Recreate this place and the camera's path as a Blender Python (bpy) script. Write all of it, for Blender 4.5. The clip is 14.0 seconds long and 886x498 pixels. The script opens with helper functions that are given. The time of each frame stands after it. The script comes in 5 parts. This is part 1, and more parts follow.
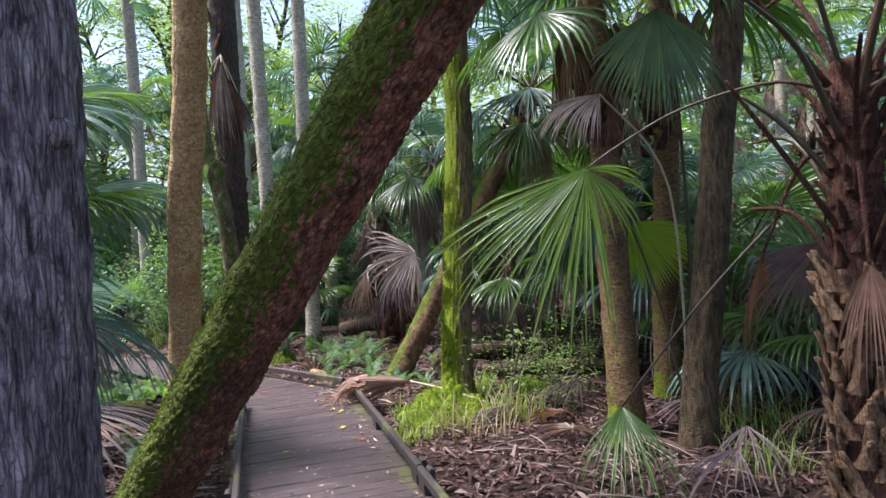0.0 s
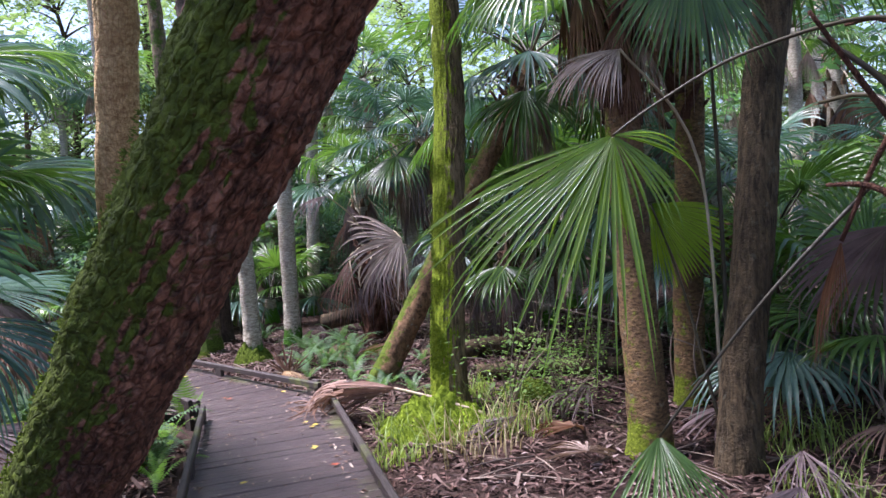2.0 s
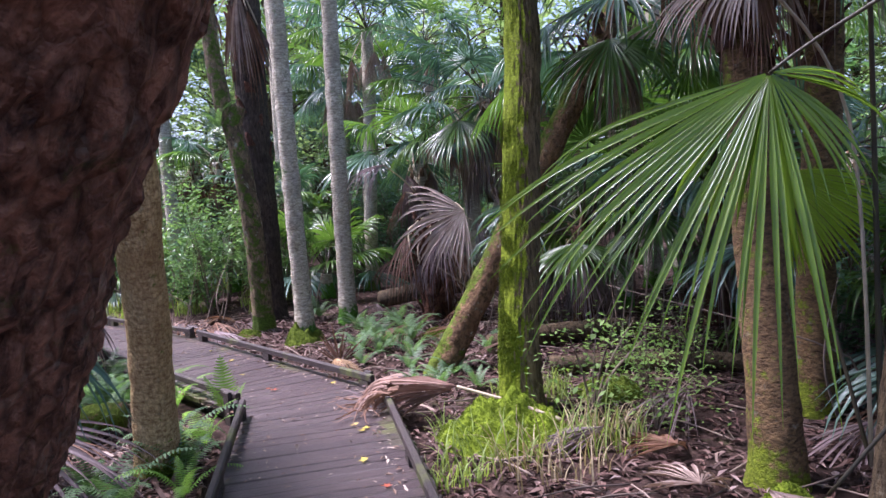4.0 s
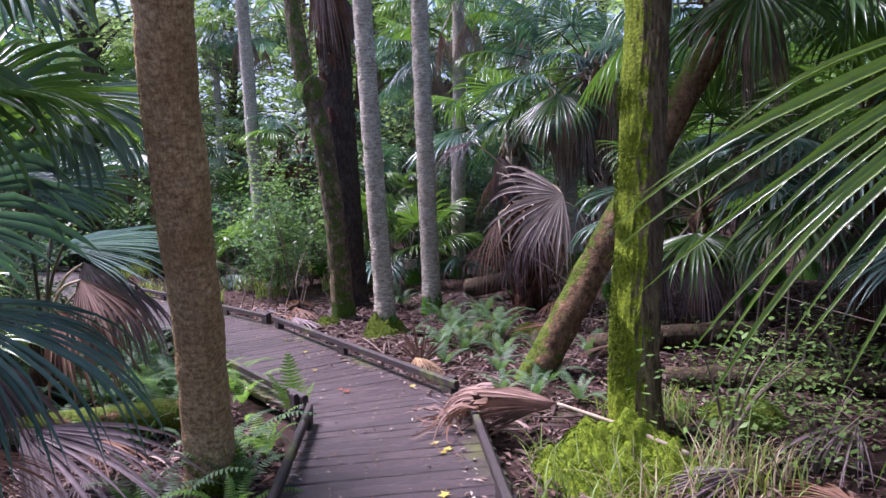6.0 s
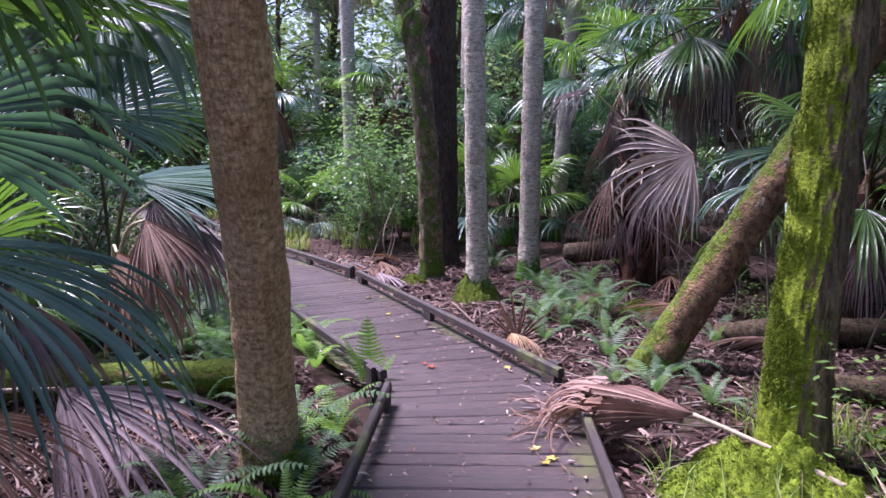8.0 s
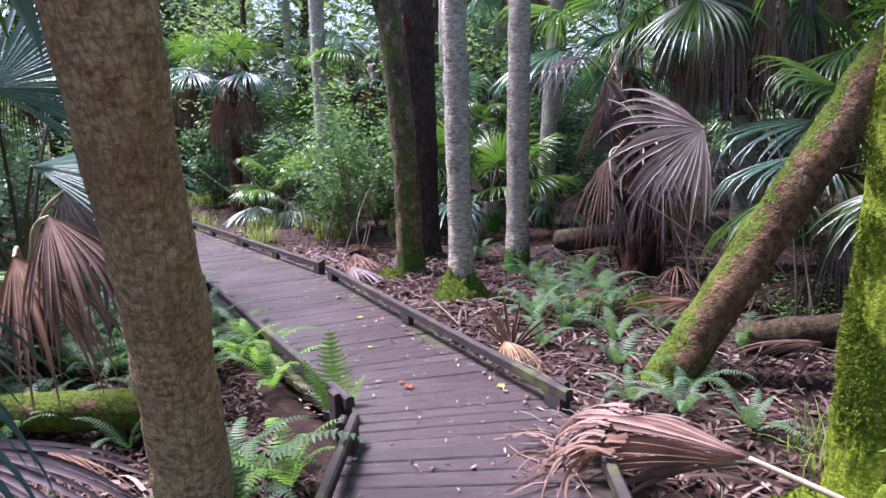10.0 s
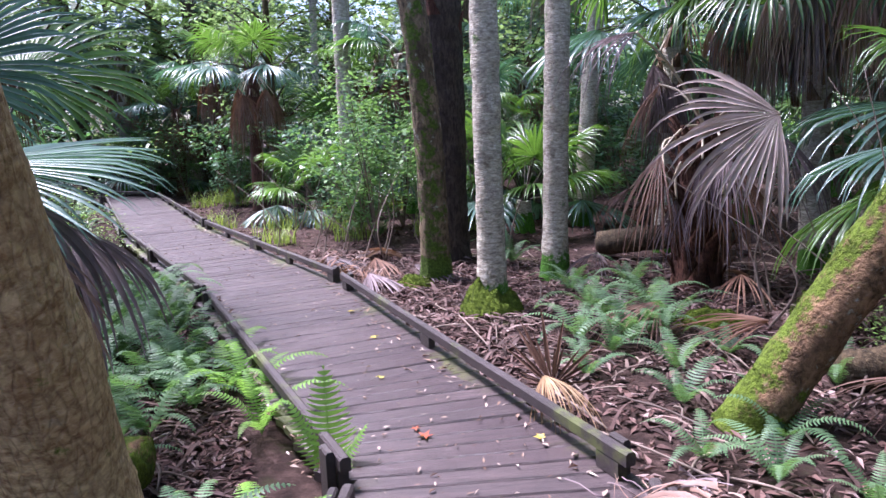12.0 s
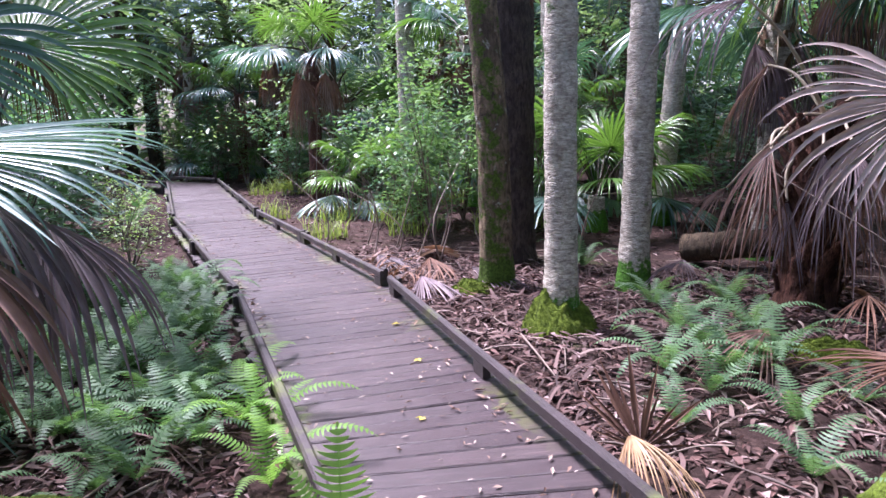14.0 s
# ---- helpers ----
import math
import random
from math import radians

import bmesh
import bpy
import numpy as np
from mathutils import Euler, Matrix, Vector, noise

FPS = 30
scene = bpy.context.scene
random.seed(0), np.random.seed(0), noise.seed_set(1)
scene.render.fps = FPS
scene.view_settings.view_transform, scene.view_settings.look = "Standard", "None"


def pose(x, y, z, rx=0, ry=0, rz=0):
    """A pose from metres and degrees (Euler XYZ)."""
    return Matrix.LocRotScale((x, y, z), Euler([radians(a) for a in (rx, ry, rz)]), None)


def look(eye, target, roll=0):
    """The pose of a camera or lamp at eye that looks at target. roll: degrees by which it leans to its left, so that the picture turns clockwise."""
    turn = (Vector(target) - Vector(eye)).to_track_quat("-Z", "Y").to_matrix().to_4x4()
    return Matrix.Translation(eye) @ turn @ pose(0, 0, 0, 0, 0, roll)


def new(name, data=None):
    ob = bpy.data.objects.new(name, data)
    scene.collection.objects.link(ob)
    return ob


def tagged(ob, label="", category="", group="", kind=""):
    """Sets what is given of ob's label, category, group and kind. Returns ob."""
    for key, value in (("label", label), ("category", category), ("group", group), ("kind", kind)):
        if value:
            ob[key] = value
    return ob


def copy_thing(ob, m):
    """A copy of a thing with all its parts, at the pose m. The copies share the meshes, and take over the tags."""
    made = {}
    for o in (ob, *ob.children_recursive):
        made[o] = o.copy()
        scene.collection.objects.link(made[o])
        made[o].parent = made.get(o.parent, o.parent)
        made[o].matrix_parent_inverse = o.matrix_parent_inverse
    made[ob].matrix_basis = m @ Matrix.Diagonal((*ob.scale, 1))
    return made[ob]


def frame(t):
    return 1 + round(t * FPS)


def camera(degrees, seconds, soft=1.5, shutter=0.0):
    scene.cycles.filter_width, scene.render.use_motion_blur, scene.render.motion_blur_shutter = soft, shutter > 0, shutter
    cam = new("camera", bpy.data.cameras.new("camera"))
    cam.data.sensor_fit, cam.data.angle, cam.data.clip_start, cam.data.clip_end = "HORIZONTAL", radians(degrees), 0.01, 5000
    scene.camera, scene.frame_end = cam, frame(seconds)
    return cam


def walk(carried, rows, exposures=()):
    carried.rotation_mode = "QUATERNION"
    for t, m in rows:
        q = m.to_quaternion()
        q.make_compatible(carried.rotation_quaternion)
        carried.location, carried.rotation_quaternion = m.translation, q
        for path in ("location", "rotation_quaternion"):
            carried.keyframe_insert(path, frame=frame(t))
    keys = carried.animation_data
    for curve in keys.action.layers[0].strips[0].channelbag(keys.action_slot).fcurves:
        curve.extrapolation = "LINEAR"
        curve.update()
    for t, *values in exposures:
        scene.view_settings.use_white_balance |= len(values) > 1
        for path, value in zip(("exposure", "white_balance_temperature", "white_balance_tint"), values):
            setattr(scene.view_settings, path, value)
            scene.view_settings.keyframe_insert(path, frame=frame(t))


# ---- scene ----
cam = camera(65.4, 14.0)
METRES, EYE, TILT, LEAN, TURN = 5.8, 1.5, 0.0, 0.0, 0.0
ROWS = [
    (0.0, 0.0, 0.0, 0.0, -0.04, -0.56, 4.31),
    (0.5, -0.0003, 0.0403, 0.0051, -2.0, -1.33, 4.55),
    (1.0, 0.001, 0.0815, 0.0016, -2.63, -1.59, 4.84),
    (1.5, 0.0033, 0.1206, 0.0036, -2.11, -1.32, 4.53),
    (2.0, 0.0021, 0.1566, 0.003, -0.89, -1.98, 4.63),
    (2.5, -0.0008, 0.1957, 0.0022, 0.59, -2.01, 4.68),
    (3.0, -0.0027, 0.2328, 0.0048, 1.32, -3.11, 4.74),
    (5.5, -0.0274, 0.4089, 0.0072, 9.14, -4.32, 4.15),
    (6.0, -0.0356, 0.4429, 0.0025, 11.37, -4.85, 3.83),
    (6.5, -0.0469, 0.4742, 0.0016, 17.99, -6.57, 2.38),
    (7.0, -0.0594, 0.506, -0.0049, 20.62, -8.16, 1.63),
    (7.5, -0.0732, 0.5391, -0.0063, 19.66, -8.07, 1.12),
    (10.0, -0.1299, 0.707, -0.0169, 17.39, -9.46, 1.81),
    (10.5, -0.1379, 0.7412, -0.0204, 16.55, -9.88, 2.34),
    (11.0, -0.144, 0.7733, -0.0202, 17.64, -9.28, 2.29),
    (11.5, -0.1529, 0.8066, -0.0211, 19.51, -9.67, 2.12),
    (12.0, -0.1638, 0.8387, -0.0251, 20.08, -9.68, 2.31),
    (12.5, -0.1727, 0.8713, -0.0227, 20.01, -9.58, 2.5),
    (13.0, -0.1824, 0.9039, -0.0268, 20.2, -9.5, 2.69),
    (13.5, -0.1941, 0.9354, -0.0268, 22.54, -9.39, 2.06),
    (14.0, -0.2075, 0.965, -0.0298, 25.56, -10.35, 1.66),
]
walk(cam, [(t, pose(0, 0, EYE, TILT, LEAN, TURN) @ pose(METRES * x, METRES * y, METRES * z, 90 + pitch, roll, yaw)) for t, x, y, z, yaw, pitch, roll in ROWS],
     [(0.0, 2.45, 5950, 22), (1.5, 2.48, 5700, 27), (3.0, 2.5, 5700, 30), (5.5, 2.28, 5550, 40), (6.5, 2.22, 5600, 39), (7.5, 2.35, 5550, 44), (10.0, 2.55, 5500, 36), (12.0, 2.72, 5450, 34), (14.0, 2.76, 5500, 36)])

# ---- world, sun, exposure ----
world = bpy.data.worlds.new("world")
scene.world = world
world.use_nodes = True
wn = world.node_tree.nodes
sky = wn.new("ShaderNodeTexSky")
sky.sky_type = "NISHITA"
sky.sun_disc = False
sky.sun_elevation, sky.sun_rotation = radians(64), radians(-77)
sky.air_density, sky.dust_density = 1.0, 3.0
world.node_tree.links.new(sky.outputs[0], wn["Background"].inputs[0])
wn["Background"].inputs[1].default_value = 0.064
sun = new("sun", bpy.data.lights.new("sun", "SUN"))
sun.data.energy, sun.data.angle, sun.data.color = 2.5, radians(16), (1.0, 0.95, 0.86)
sun.matrix_world = look((-12.2, 2.8, 25), (0, 0, 0))


# ---- materials ----
def material(name, rough=0.7, spec=0.3):
    m = bpy.data.materials.new(name)
    m.use_nodes = True
    b = m.node_tree.nodes["Principled BSDF"]
    b.inputs["Roughness"].default_value = rough
    b.inputs["Specular IOR Level"].default_value = spec
    return m, m.node_tree.nodes, m.node_tree.links, b


def scaled(n, l, co, scale=(1, 1, 1), turn=(0, 0, 0)):
    mp = n.new("ShaderNodeMapping")
    mp.inputs["Scale"].default_value = scale
    mp.inputs["Rotation"].default_value = turn
    l.new(co, mp.inputs[0])
    return mp.outputs[0]


def coords(n, l, scale=(1, 1, 1), kind="Object"):
    return scaled(n, l, n.new("ShaderNodeTexCoord").outputs[kind], scale)


def noise_of(n, l, co, scale, detail=6, rough=0.6, dist=0.0):
    t = n.new("ShaderNodeTexNoise")
    t.inputs["Scale"].default_value, t.inputs["Detail"].default_value = scale, detail
    t.inputs["Roughness"].default_value, t.inputs["Distortion"].default_value = rough, dist
    l.new(co, t.inputs["Vector"])
    return t.outputs["Fac"]


def ramp(n, l, fac, stops):
    r = n.new("ShaderNodeValToRGB")
    e = r.color_ramp.elements
    while len(e) < len(stops):
        e.new(0.5)
    for el, (p, c) in zip(e, stops):
        el.position, el.color = p, (*c, 1) if len(c) == 3 else c
    l.new(fac, r.inputs[0])
    return r.outputs[0]


def mix(n, l, fac, a, b, mode="MIX"):
    x = n.new("ShaderNodeMix")
    x.data_type, x.blend_type = "RGBA", mode
    for i, v in ((0, fac), (6, a), (7, b)):
        if isinstance(v, (int, float)):
            x.inputs[i].default_value = v
        elif isinstance(v, tuple):
            x.inputs[i].default_value = (*v, 1)
        else:
            l.new(v, x.inputs[i])
    return x.outputs[2]


def maths(n, l, op, a, b=0.0):
    x = n.new("ShaderNodeMath")
    x.operation = op
    for i, v in ((0, a), (1, b)):
        if isinstance(v, (int, float)):
            x.inputs[i].default_value = v
        else:
            l.new(v, x.inputs[i])
    return x.outputs[0]


def bump(n, l, b, height, strength=0.5, distance=0.01):
    k = n.new("ShaderNodeBump")
    k.inputs["Strength"].default_value, k.inputs["Distance"].default_value = strength, distance
    l.new(height, k.inputs["Height"])
    l.new(k.outputs[0], b.inputs["Normal"])


def bark_material(name, dark, light, moss=0.0, side=(-1, -0.3, 0.3), stretch=(9, 9, 2.5), moss_low=0.0, lichen=0.25, moss_col=(0.13, 0.19, 0.015), cracks=None, along=None, gap_dark=0.6, rough=1.0, patchy=0.8):
    """Bark with grain, pale lichen and, by how it faces, patches of moss."""
    m, n, l, b = material(name, 0.85, 0.2)
    co = coords(n, l)
    lined = co
    if along:
        turn = Vector(along).rotation_difference(Vector((0, 0, 1))).to_euler()
        lined = scaled(n, l, co, turn=tuple(turn))
    grain = noise_of(n, l, scaled(n, l, lined, stretch), 4, 8, 0.7, 0.4)
    patch = noise_of(n, l, co, 2.2, 4)
    col = ramp(n, l, grain, [(0.36, dark), (0.6, light)])
    col = mix(n, l, ramp(n, l, patch, [(0.46, (0, 0, 0)), (0.66, (patchy,) * 3)]), col, tuple(c * 1.2 for c in dark))
    height = grain
    if cracks:
        vor = n.new("ShaderNodeTexVoronoi")
        vor.feature = "DISTANCE_TO_EDGE"
        vor.inputs["Scale"].default_value = 1.0
        wob = n.new("ShaderNodeVectorMath")
        wob.operation = "ADD"
        nt = n.new("ShaderNodeTexNoise")
        nt.inputs["Scale"].default_value, nt.inputs["Detail"].default_value = 9, 3
        l.new(co, nt.inputs["Vector"])
        sc = n.new("ShaderNodeVectorMath")
        sc.operation = "SCALE"
        sc.inputs["Scale"].default_value = 1.1
        l.new(nt.outputs["Color"], sc.inputs[0])
        l.new(scaled(n, l, lined, cracks), wob.inputs[0])
        l.new(sc.outputs[0], wob.inputs[1])
        l.new(wob.outputs[0], vor.inputs["Vector"])
        gap = ramp(n, l, vor.outputs["Distance"], [(0.0, (1 - gap_dark,) * 3), (0.16, (1, 1, 1))])
        col = mix(n, l, gap, tuple(c * 0.5 for c in dark), col)
        height = maths(n, l, "ADD", grain, maths(n, l, "MULTIPLY", gap, 0.8))
    spots = ramp(n, l, noise_of(n, l, co, 13, 5, 0.7), [(0.6, (0, 0, 0)), (0.68, (1, 1, 1))])
    col = mix(n, l, maths(n, l, "MULTIPLY", spots, lichen), col, (0.36, 0.38, 0.3))
    if moss or moss_low:
        geo = n.new("ShaderNodeNewGeometry")
        dot = n.new("ShaderNodeVectorMath")
        dot.operation = "DOT_PRODUCT"
        l.new(geo.outputs["Normal"], dot.inputs[0])
        dot.inputs[1].default_value = Vector(side).normalized()
        face = maths(n, l, "MULTIPLY", maths(n, l, "ADD", dot.outputs["Value"], 0.1), moss)
        sep = n.new("ShaderNodeSeparateXYZ")
        l.new(co, sep.inputs[0])
        low = maths(n, l, "MULTIPLY", maths(n, l, "MAXIMUM", maths(n, l, "SUBTRACT", 1.0, maths(n, l, "MULTIPLY", sep.outputs[2], 2.4)), 0.0), moss_low)
        wild = maths(n, l, "MULTIPLY", maths(n, l, "SUBTRACT", noise_of(n, l, co, 7, 8, 0.72), 0.5), 3.2)
        total = maths(n, l, "ADD", maths(n, l, "ADD", maths(n, l, "MAXIMUM", face, 0.0), low), wild)
        mask = ramp(n, l, total, [(0.38, (0, 0, 0)), (0.62, (1, 1, 1))])
        mcol = ramp(n, l, noise_of(n, l, co, 45, 4), [(0.3, tuple(c * 0.45 for c in moss_col)), (0.7, tuple(min(1, c * 1.5) for c in moss_col))])
        col = mix(n, l, mask, col, mcol)
    l.new(col, b.inputs["Base Color"])
    bump(n, l, b, maths(n, l, "ADD", height, noise_of(n, l, co, 60, 3)), rough, 0.02)
    return m


def leaf_material(name, dark, light, rough=0.35, trans=0.35, tint=(0.25, 0.4, 0.02), spec=0.5, island=False, vary=0.35):
    m, n, l, b = material(name, rough, spec)
    info = n.new("ShaderNodeObjectInfo")
    geo = n.new("ShaderNodeNewGeometry")
    isl = geo.outputs["Random Per Island"]
    co = coords(n, l)
    f = maths(n, l, "ADD", maths(n, l, "MULTIPLY", noise_of(n, l, co, 6, 5), 0.9), maths(n, l, "MULTIPLY", maths(n, l, "SUBTRACT", isl, 0.5), 0.9 if island else 0.3))
    f = maths(n, l, "ADD", f, maths(n, l, "MULTIPLY", maths(n, l, "SUBTRACT", info.outputs["Random"], 0.5), vary))
    col = ramp(n, l, f, [(0.15, dark), (0.8, light)])
    l.new(col, b.inputs["Base Color"])
    bump(n, l, b, noise_of(n, l, co, 40, 2), 0.25, 0.004)
    if trans:
        t = n.new("ShaderNodeBsdfTranslucent")
        l.new(mix(n, l, 0.65, col, tint), t.inputs[0])
        s = n.new("ShaderNodeMixShader")
        s.inputs[0].default_value = trans
        l.new(b.outputs[0], s.inputs[1])
        l.new(t.outputs[0], s.inputs[2])
        l.new(s.outputs[0], n["Material Output"].inputs[0])
    return m


def litter_material(name, stops, rough=0.75):
    m, n, l, b = material(name, rough, 0.3)
    geo = n.new("ShaderNodeNewGeometry")
    co = coords(n, l)
    col = ramp(n, l, geo.outputs["Random Per Island"], stops)
    col = mix(n, l, noise_of(n, l, co, 30, 4), col, mix(n, l, 0.5, col, (0.02, 0.015, 0.01)))
    l.new(col, b.inputs["Base Color"])
    return m


def wood_material(name, dark, light, rough, moss=0.0, axis=(1.2, 14, 14), ends=False):
    m, n, l, b = material(name, rough, 0.45)
    info = n.new("ShaderNodeObjectInfo")
    tc = n.new("ShaderNodeTexCoord")
    add = n.new("ShaderNodeVectorMath")
    comb = n.new("ShaderNodeCombineXYZ")
    for i in range(3):
        l.new(maths(n, l, "MULTIPLY", info.outputs["Random"], 17.0 + i), comb.inputs[i])
    l.new(tc.outputs["Object"], add.inputs[0])
    l.new(comb.outputs[0], add.inputs[1])
    mp = n.new("ShaderNodeMapping")
    mp.inputs["Scale"].default_value = axis
    l.new(add.outputs[0], mp.inputs[0])
    grain = noise_of(n, l, mp.outputs[0], 5, 8, 0.65, 0.6)
    col = ramp(n, l, grain, [(0.32, dark), (0.68, light)])
    checks = noise_of(n, l, scaled(n, l, add.outputs[0], (axis[0] * 1.6, axis[1] * 5, axis[2] * 5)), 4, 4, 0.6)
    col = mix(n, l, ramp(n, l, checks, [(0.52, (0, 0, 0)), (0.62, (0.85, 0.85, 0.85))]), col, (0.014, 0.01, 0.01))
    col = mix(n, l, maths(n, l, "MULTIPLY", info.outputs["Random"], 0.6), col, (0.026, 0.018, 0.02))
    damp = noise_of(n, l, add.outputs[0], 1.7, 4)
    col = mix(n, l, ramp(n, l, damp, [(0.42, (0, 0, 0)), (0.68, (0.75, 0.75, 0.75))]), col, (0.04, 0.026, 0.028))
    if ends:
        sx = n.new("ShaderNodeSeparateXYZ")
        l.new(tc.outputs["Object"], sx.inputs[0])
        geo = n.new("ShaderNodeNewGeometry")
        where = ramp(n, l, noise_of(n, l, geo.outputs["Position"], 0.8, 2), [(0.5, (0, 0, 0)), (0.62, (1, 1, 1))])
        tip = maths(n, l, "ADD", maths(n, l, "MULTIPLY", maths(n, l, "SUBTRACT", maths(n, l, "ABSOLUTE", sx.outputs[0]), 0.4), 4.5), maths(n, l, "MULTIPLY", maths(n, l, "SUBTRACT", noise_of(n, l, geo.outputs["Position"], 14, 6, 0.7), 0.45), 3.0))
        col = mix(n, l, maths(n, l, "MULTIPLY", ramp(n, l, tip, [(0.3, (0, 0, 0)), (0.55, (0.9, 0.9, 0.9))]), where), col, (0.075, 0.085, 0.02))
    if moss:
        mk = ramp(n, l, noise_of(n, l, tc.outputs["Object"], 2.6, 8, 0.7), [(0.62 - moss, (0, 0, 0)), (0.72 - moss, (1, 1, 1))])
        col = mix(n, l, maths(n, l, "MULTIPLY", mk, 0.7), col, (0.09, 0.11, 0.02))
    l.new(col, b.inputs["Base Color"])
    l.new(ramp(n, l, damp, [(0.35, (rough,) * 3), (0.7, (rough * 0.72,) * 3)]), b.inputs["Roughness"])
    bump(n, l, b, maths(n, l, "SUBTRACT", grain, checks), 0.7, 0.006)
    return m


M = {}
M["bark_plated"] = bark_material("plated_bark", (0.06, 0.033, 0.024), (0.44, 0.22, 0.14), 1.9, (-0.85, -0.32, 0.4), (10, 10, 5), 0, 0.25, (0.075, 0.105, 0.012), (46, 46, 20), (0.62, -0.47, 0.8), 0.5)
M["bark_grey"] = bark_material("fissured_grey_bark", (0.06, 0.048, 0.058), (0.46, 0.4, 0.44), 0, stretch=(8, 8, 1.5), lichen=0.3, cracks=(60, 60, 7), gap_dark=0.5)
M["bark_brown"] = bark_material("brown_bark", (0.26, 0.15, 0.065), (0.72, 0.53, 0.28), 0.0, (1, -0.4, 0), (7, 7, 11), 0.7, 0.2, (0.1, 0.15, 0.012), (44, 44, 13), (0.17, -0.27, 1), 0.4, 0.8, 0.6)
M["bark_ringed"] = bark_material("ringed_brown_bark", (0.05, 0.03, 0.017), (0.23, 0.145, 0.07), 0.25, (-1, -0.3, 0), (6, 6, 14), 0.9, 0.3, (0.14, 0.18, 0.012))
M["bark_dark"] = bark_material("dark_furrowed_bark", (0.024, 0.018, 0.011), (0.13, 0.094, 0.054), 0, stretch=(9, 9, 1.8), lichen=0.15)
M["bark_black"] = bark_material("blackish_bark", (0.02, 0.016, 0.014), (0.09, 0.068, 0.055), 0, stretch=(9, 9, 3), lichen=0.1)
M["bark_moss"] = bark_material("mossy_bark", (0.045, 0.033, 0.018), (0.27, 0.2, 0.115), 1.15, (-1, -0.4, 0.1), (9, 9, 1.3), 0.75, 0.3, (0.15, 0.2, 0.008))
M["bark_lean"] = bark_material("leaning_palm_bark", (0.06, 0.035, 0.02), (0.3, 0.18, 0.1), 0.75, (-0.9, 0.1, 0.55), (6, 6, 5), 0.8, 0.9, (0.09, 0.13, 0.012))
M["bark_palm"] = bark_material("grey_palm_bark", (0.2, 0.17, 0.13), (0.62, 0.57, 0.46), 0.0, (-1, 0, 0), (4, 4, 10), 1.9, 0.7, (0.05, 0.14, 0.012), (18, 18, 50), gap_dark=0.35, rough=0.7, patchy=0.5)
M["bark_palm_moss"] = bark_material("mossy_snag_bark", (0.04, 0.03, 0.02), (0.22, 0.165, 0.1), 0.45, (0.2, -1, 0.1), (6, 6, 3), 1.9, 0.7, (0.06, 0.1, 0.012))
M["boot"] = bark_material("palm_boot", (0.05, 0.028, 0.016), (0.23, 0.15, 0.09), 0, stretch=(10, 10, 3), lichen=0.1)
M["fibre"] = bark_material("palm_fibre", (0.03, 0.013, 0.01), (0.15, 0.07, 0.045), 0, stretch=(20, 20, 3), lichen=0.0)
M["green"] = leaf_material("green_fan_blade", (0.014, 0.042, 0.014), (0.11, 0.21, 0.045), 0.28, 0.3, (0.2, 0.42, 0.03))
M["blue"] = leaf_material("blue_green_fan_blade", (0.022, 0.06, 0.05), (0.15, 0.24, 0.2), 0.32, 0.25, (0.1, 0.26, 0.08))
M["bright"] = leaf_material("bright_fan_blade", (0.045, 0.095, 0.014), (0.19, 0.31, 0.035), 0.22, 0.4, (0.3, 0.52, 0.03))
M["straw"] = leaf_material("straw_dead_blade", (0.2, 0.12, 0.06), (0.5, 0.35, 0.2), 0.65, 0.1, (0.4, 0.28, 0.12), 0.25)
M["tan"] = leaf_material("tan_dead_blade", (0.1, 0.055, 0.04), (0.33, 0.21, 0.165), 0.6, 0.1, (0.4, 0.25, 0.12), 0.3)
M["lime"] = leaf_material("yellow_green_fan_blade", (0.07, 0.13, 0.01), (0.22, 0.34, 0.02), 0.4, 0.5, (0.5, 0.75, 0.02))
M["dead"] = leaf_material("dead_fan_blade", (0.11, 0.07, 0.055), (0.5, 0.4, 0.35), 0.65, 0.12, (0.4, 0.25, 0.12), 0.3)
M["rust"] = leaf_material("rusty_dead_blade", (0.07, 0.034, 0.022), (0.27, 0.155, 0.105), 0.7, 0.12, (0.4, 0.2, 0.08), 0.25)
M["mauve"] = leaf_material("greyed_dead_blade", (0.045, 0.032, 0.034), (0.26, 0.195, 0.2), 0.6, 0.08, (0.3, 0.2, 0.15), 0.35)
M["petiole"] = leaf_material("petiole", (0.02, 0.017, 0.01), (0.075, 0.06, 0.03), 0.45, 0, spec=0.4)
M["petiole_pale"] = leaf_material("pale_petiole", (0.25, 0.19, 0.12), (0.5, 0.42, 0.3), 0.5, 0, spec=0.4)
M["fern"] = leaf_material("fern_pinna", (0.035, 0.075, 0.038), (0.15, 0.25, 0.12), 0.5, 0.35, (0.2, 0.42, 0.06), 0.3, vary=0.5)
M["fern_light"] = leaf_material("light_fern_pinna", (0.09, 0.2, 0.03), (0.22, 0.4, 0.09), 0.5, 0.45, (0.35, 0.65, 0.08), 0.3)
M["shrub"] = leaf_material("shrub_leaf", (0.035, 0.08, 0.03), (0.16, 0.28, 0.09), 0.38, 0.35, (0.26, 0.48, 0.09), 0.4, True)
M["shrub_light"] = leaf_material("light_shrub_leaf", (0.06, 0.12, 0.025), (0.2, 0.32, 0.09), 0.42, 0.4, (0.35, 0.6, 0.06), 0.35, True)
M["shrub_dark"] = leaf_material("dark_shrub_leaf", (0.02, 0.055, 0.032), (0.1, 0.2, 0.11), 0.35, 0.35, (0.15, 0.35, 0.06), 0.45, True)
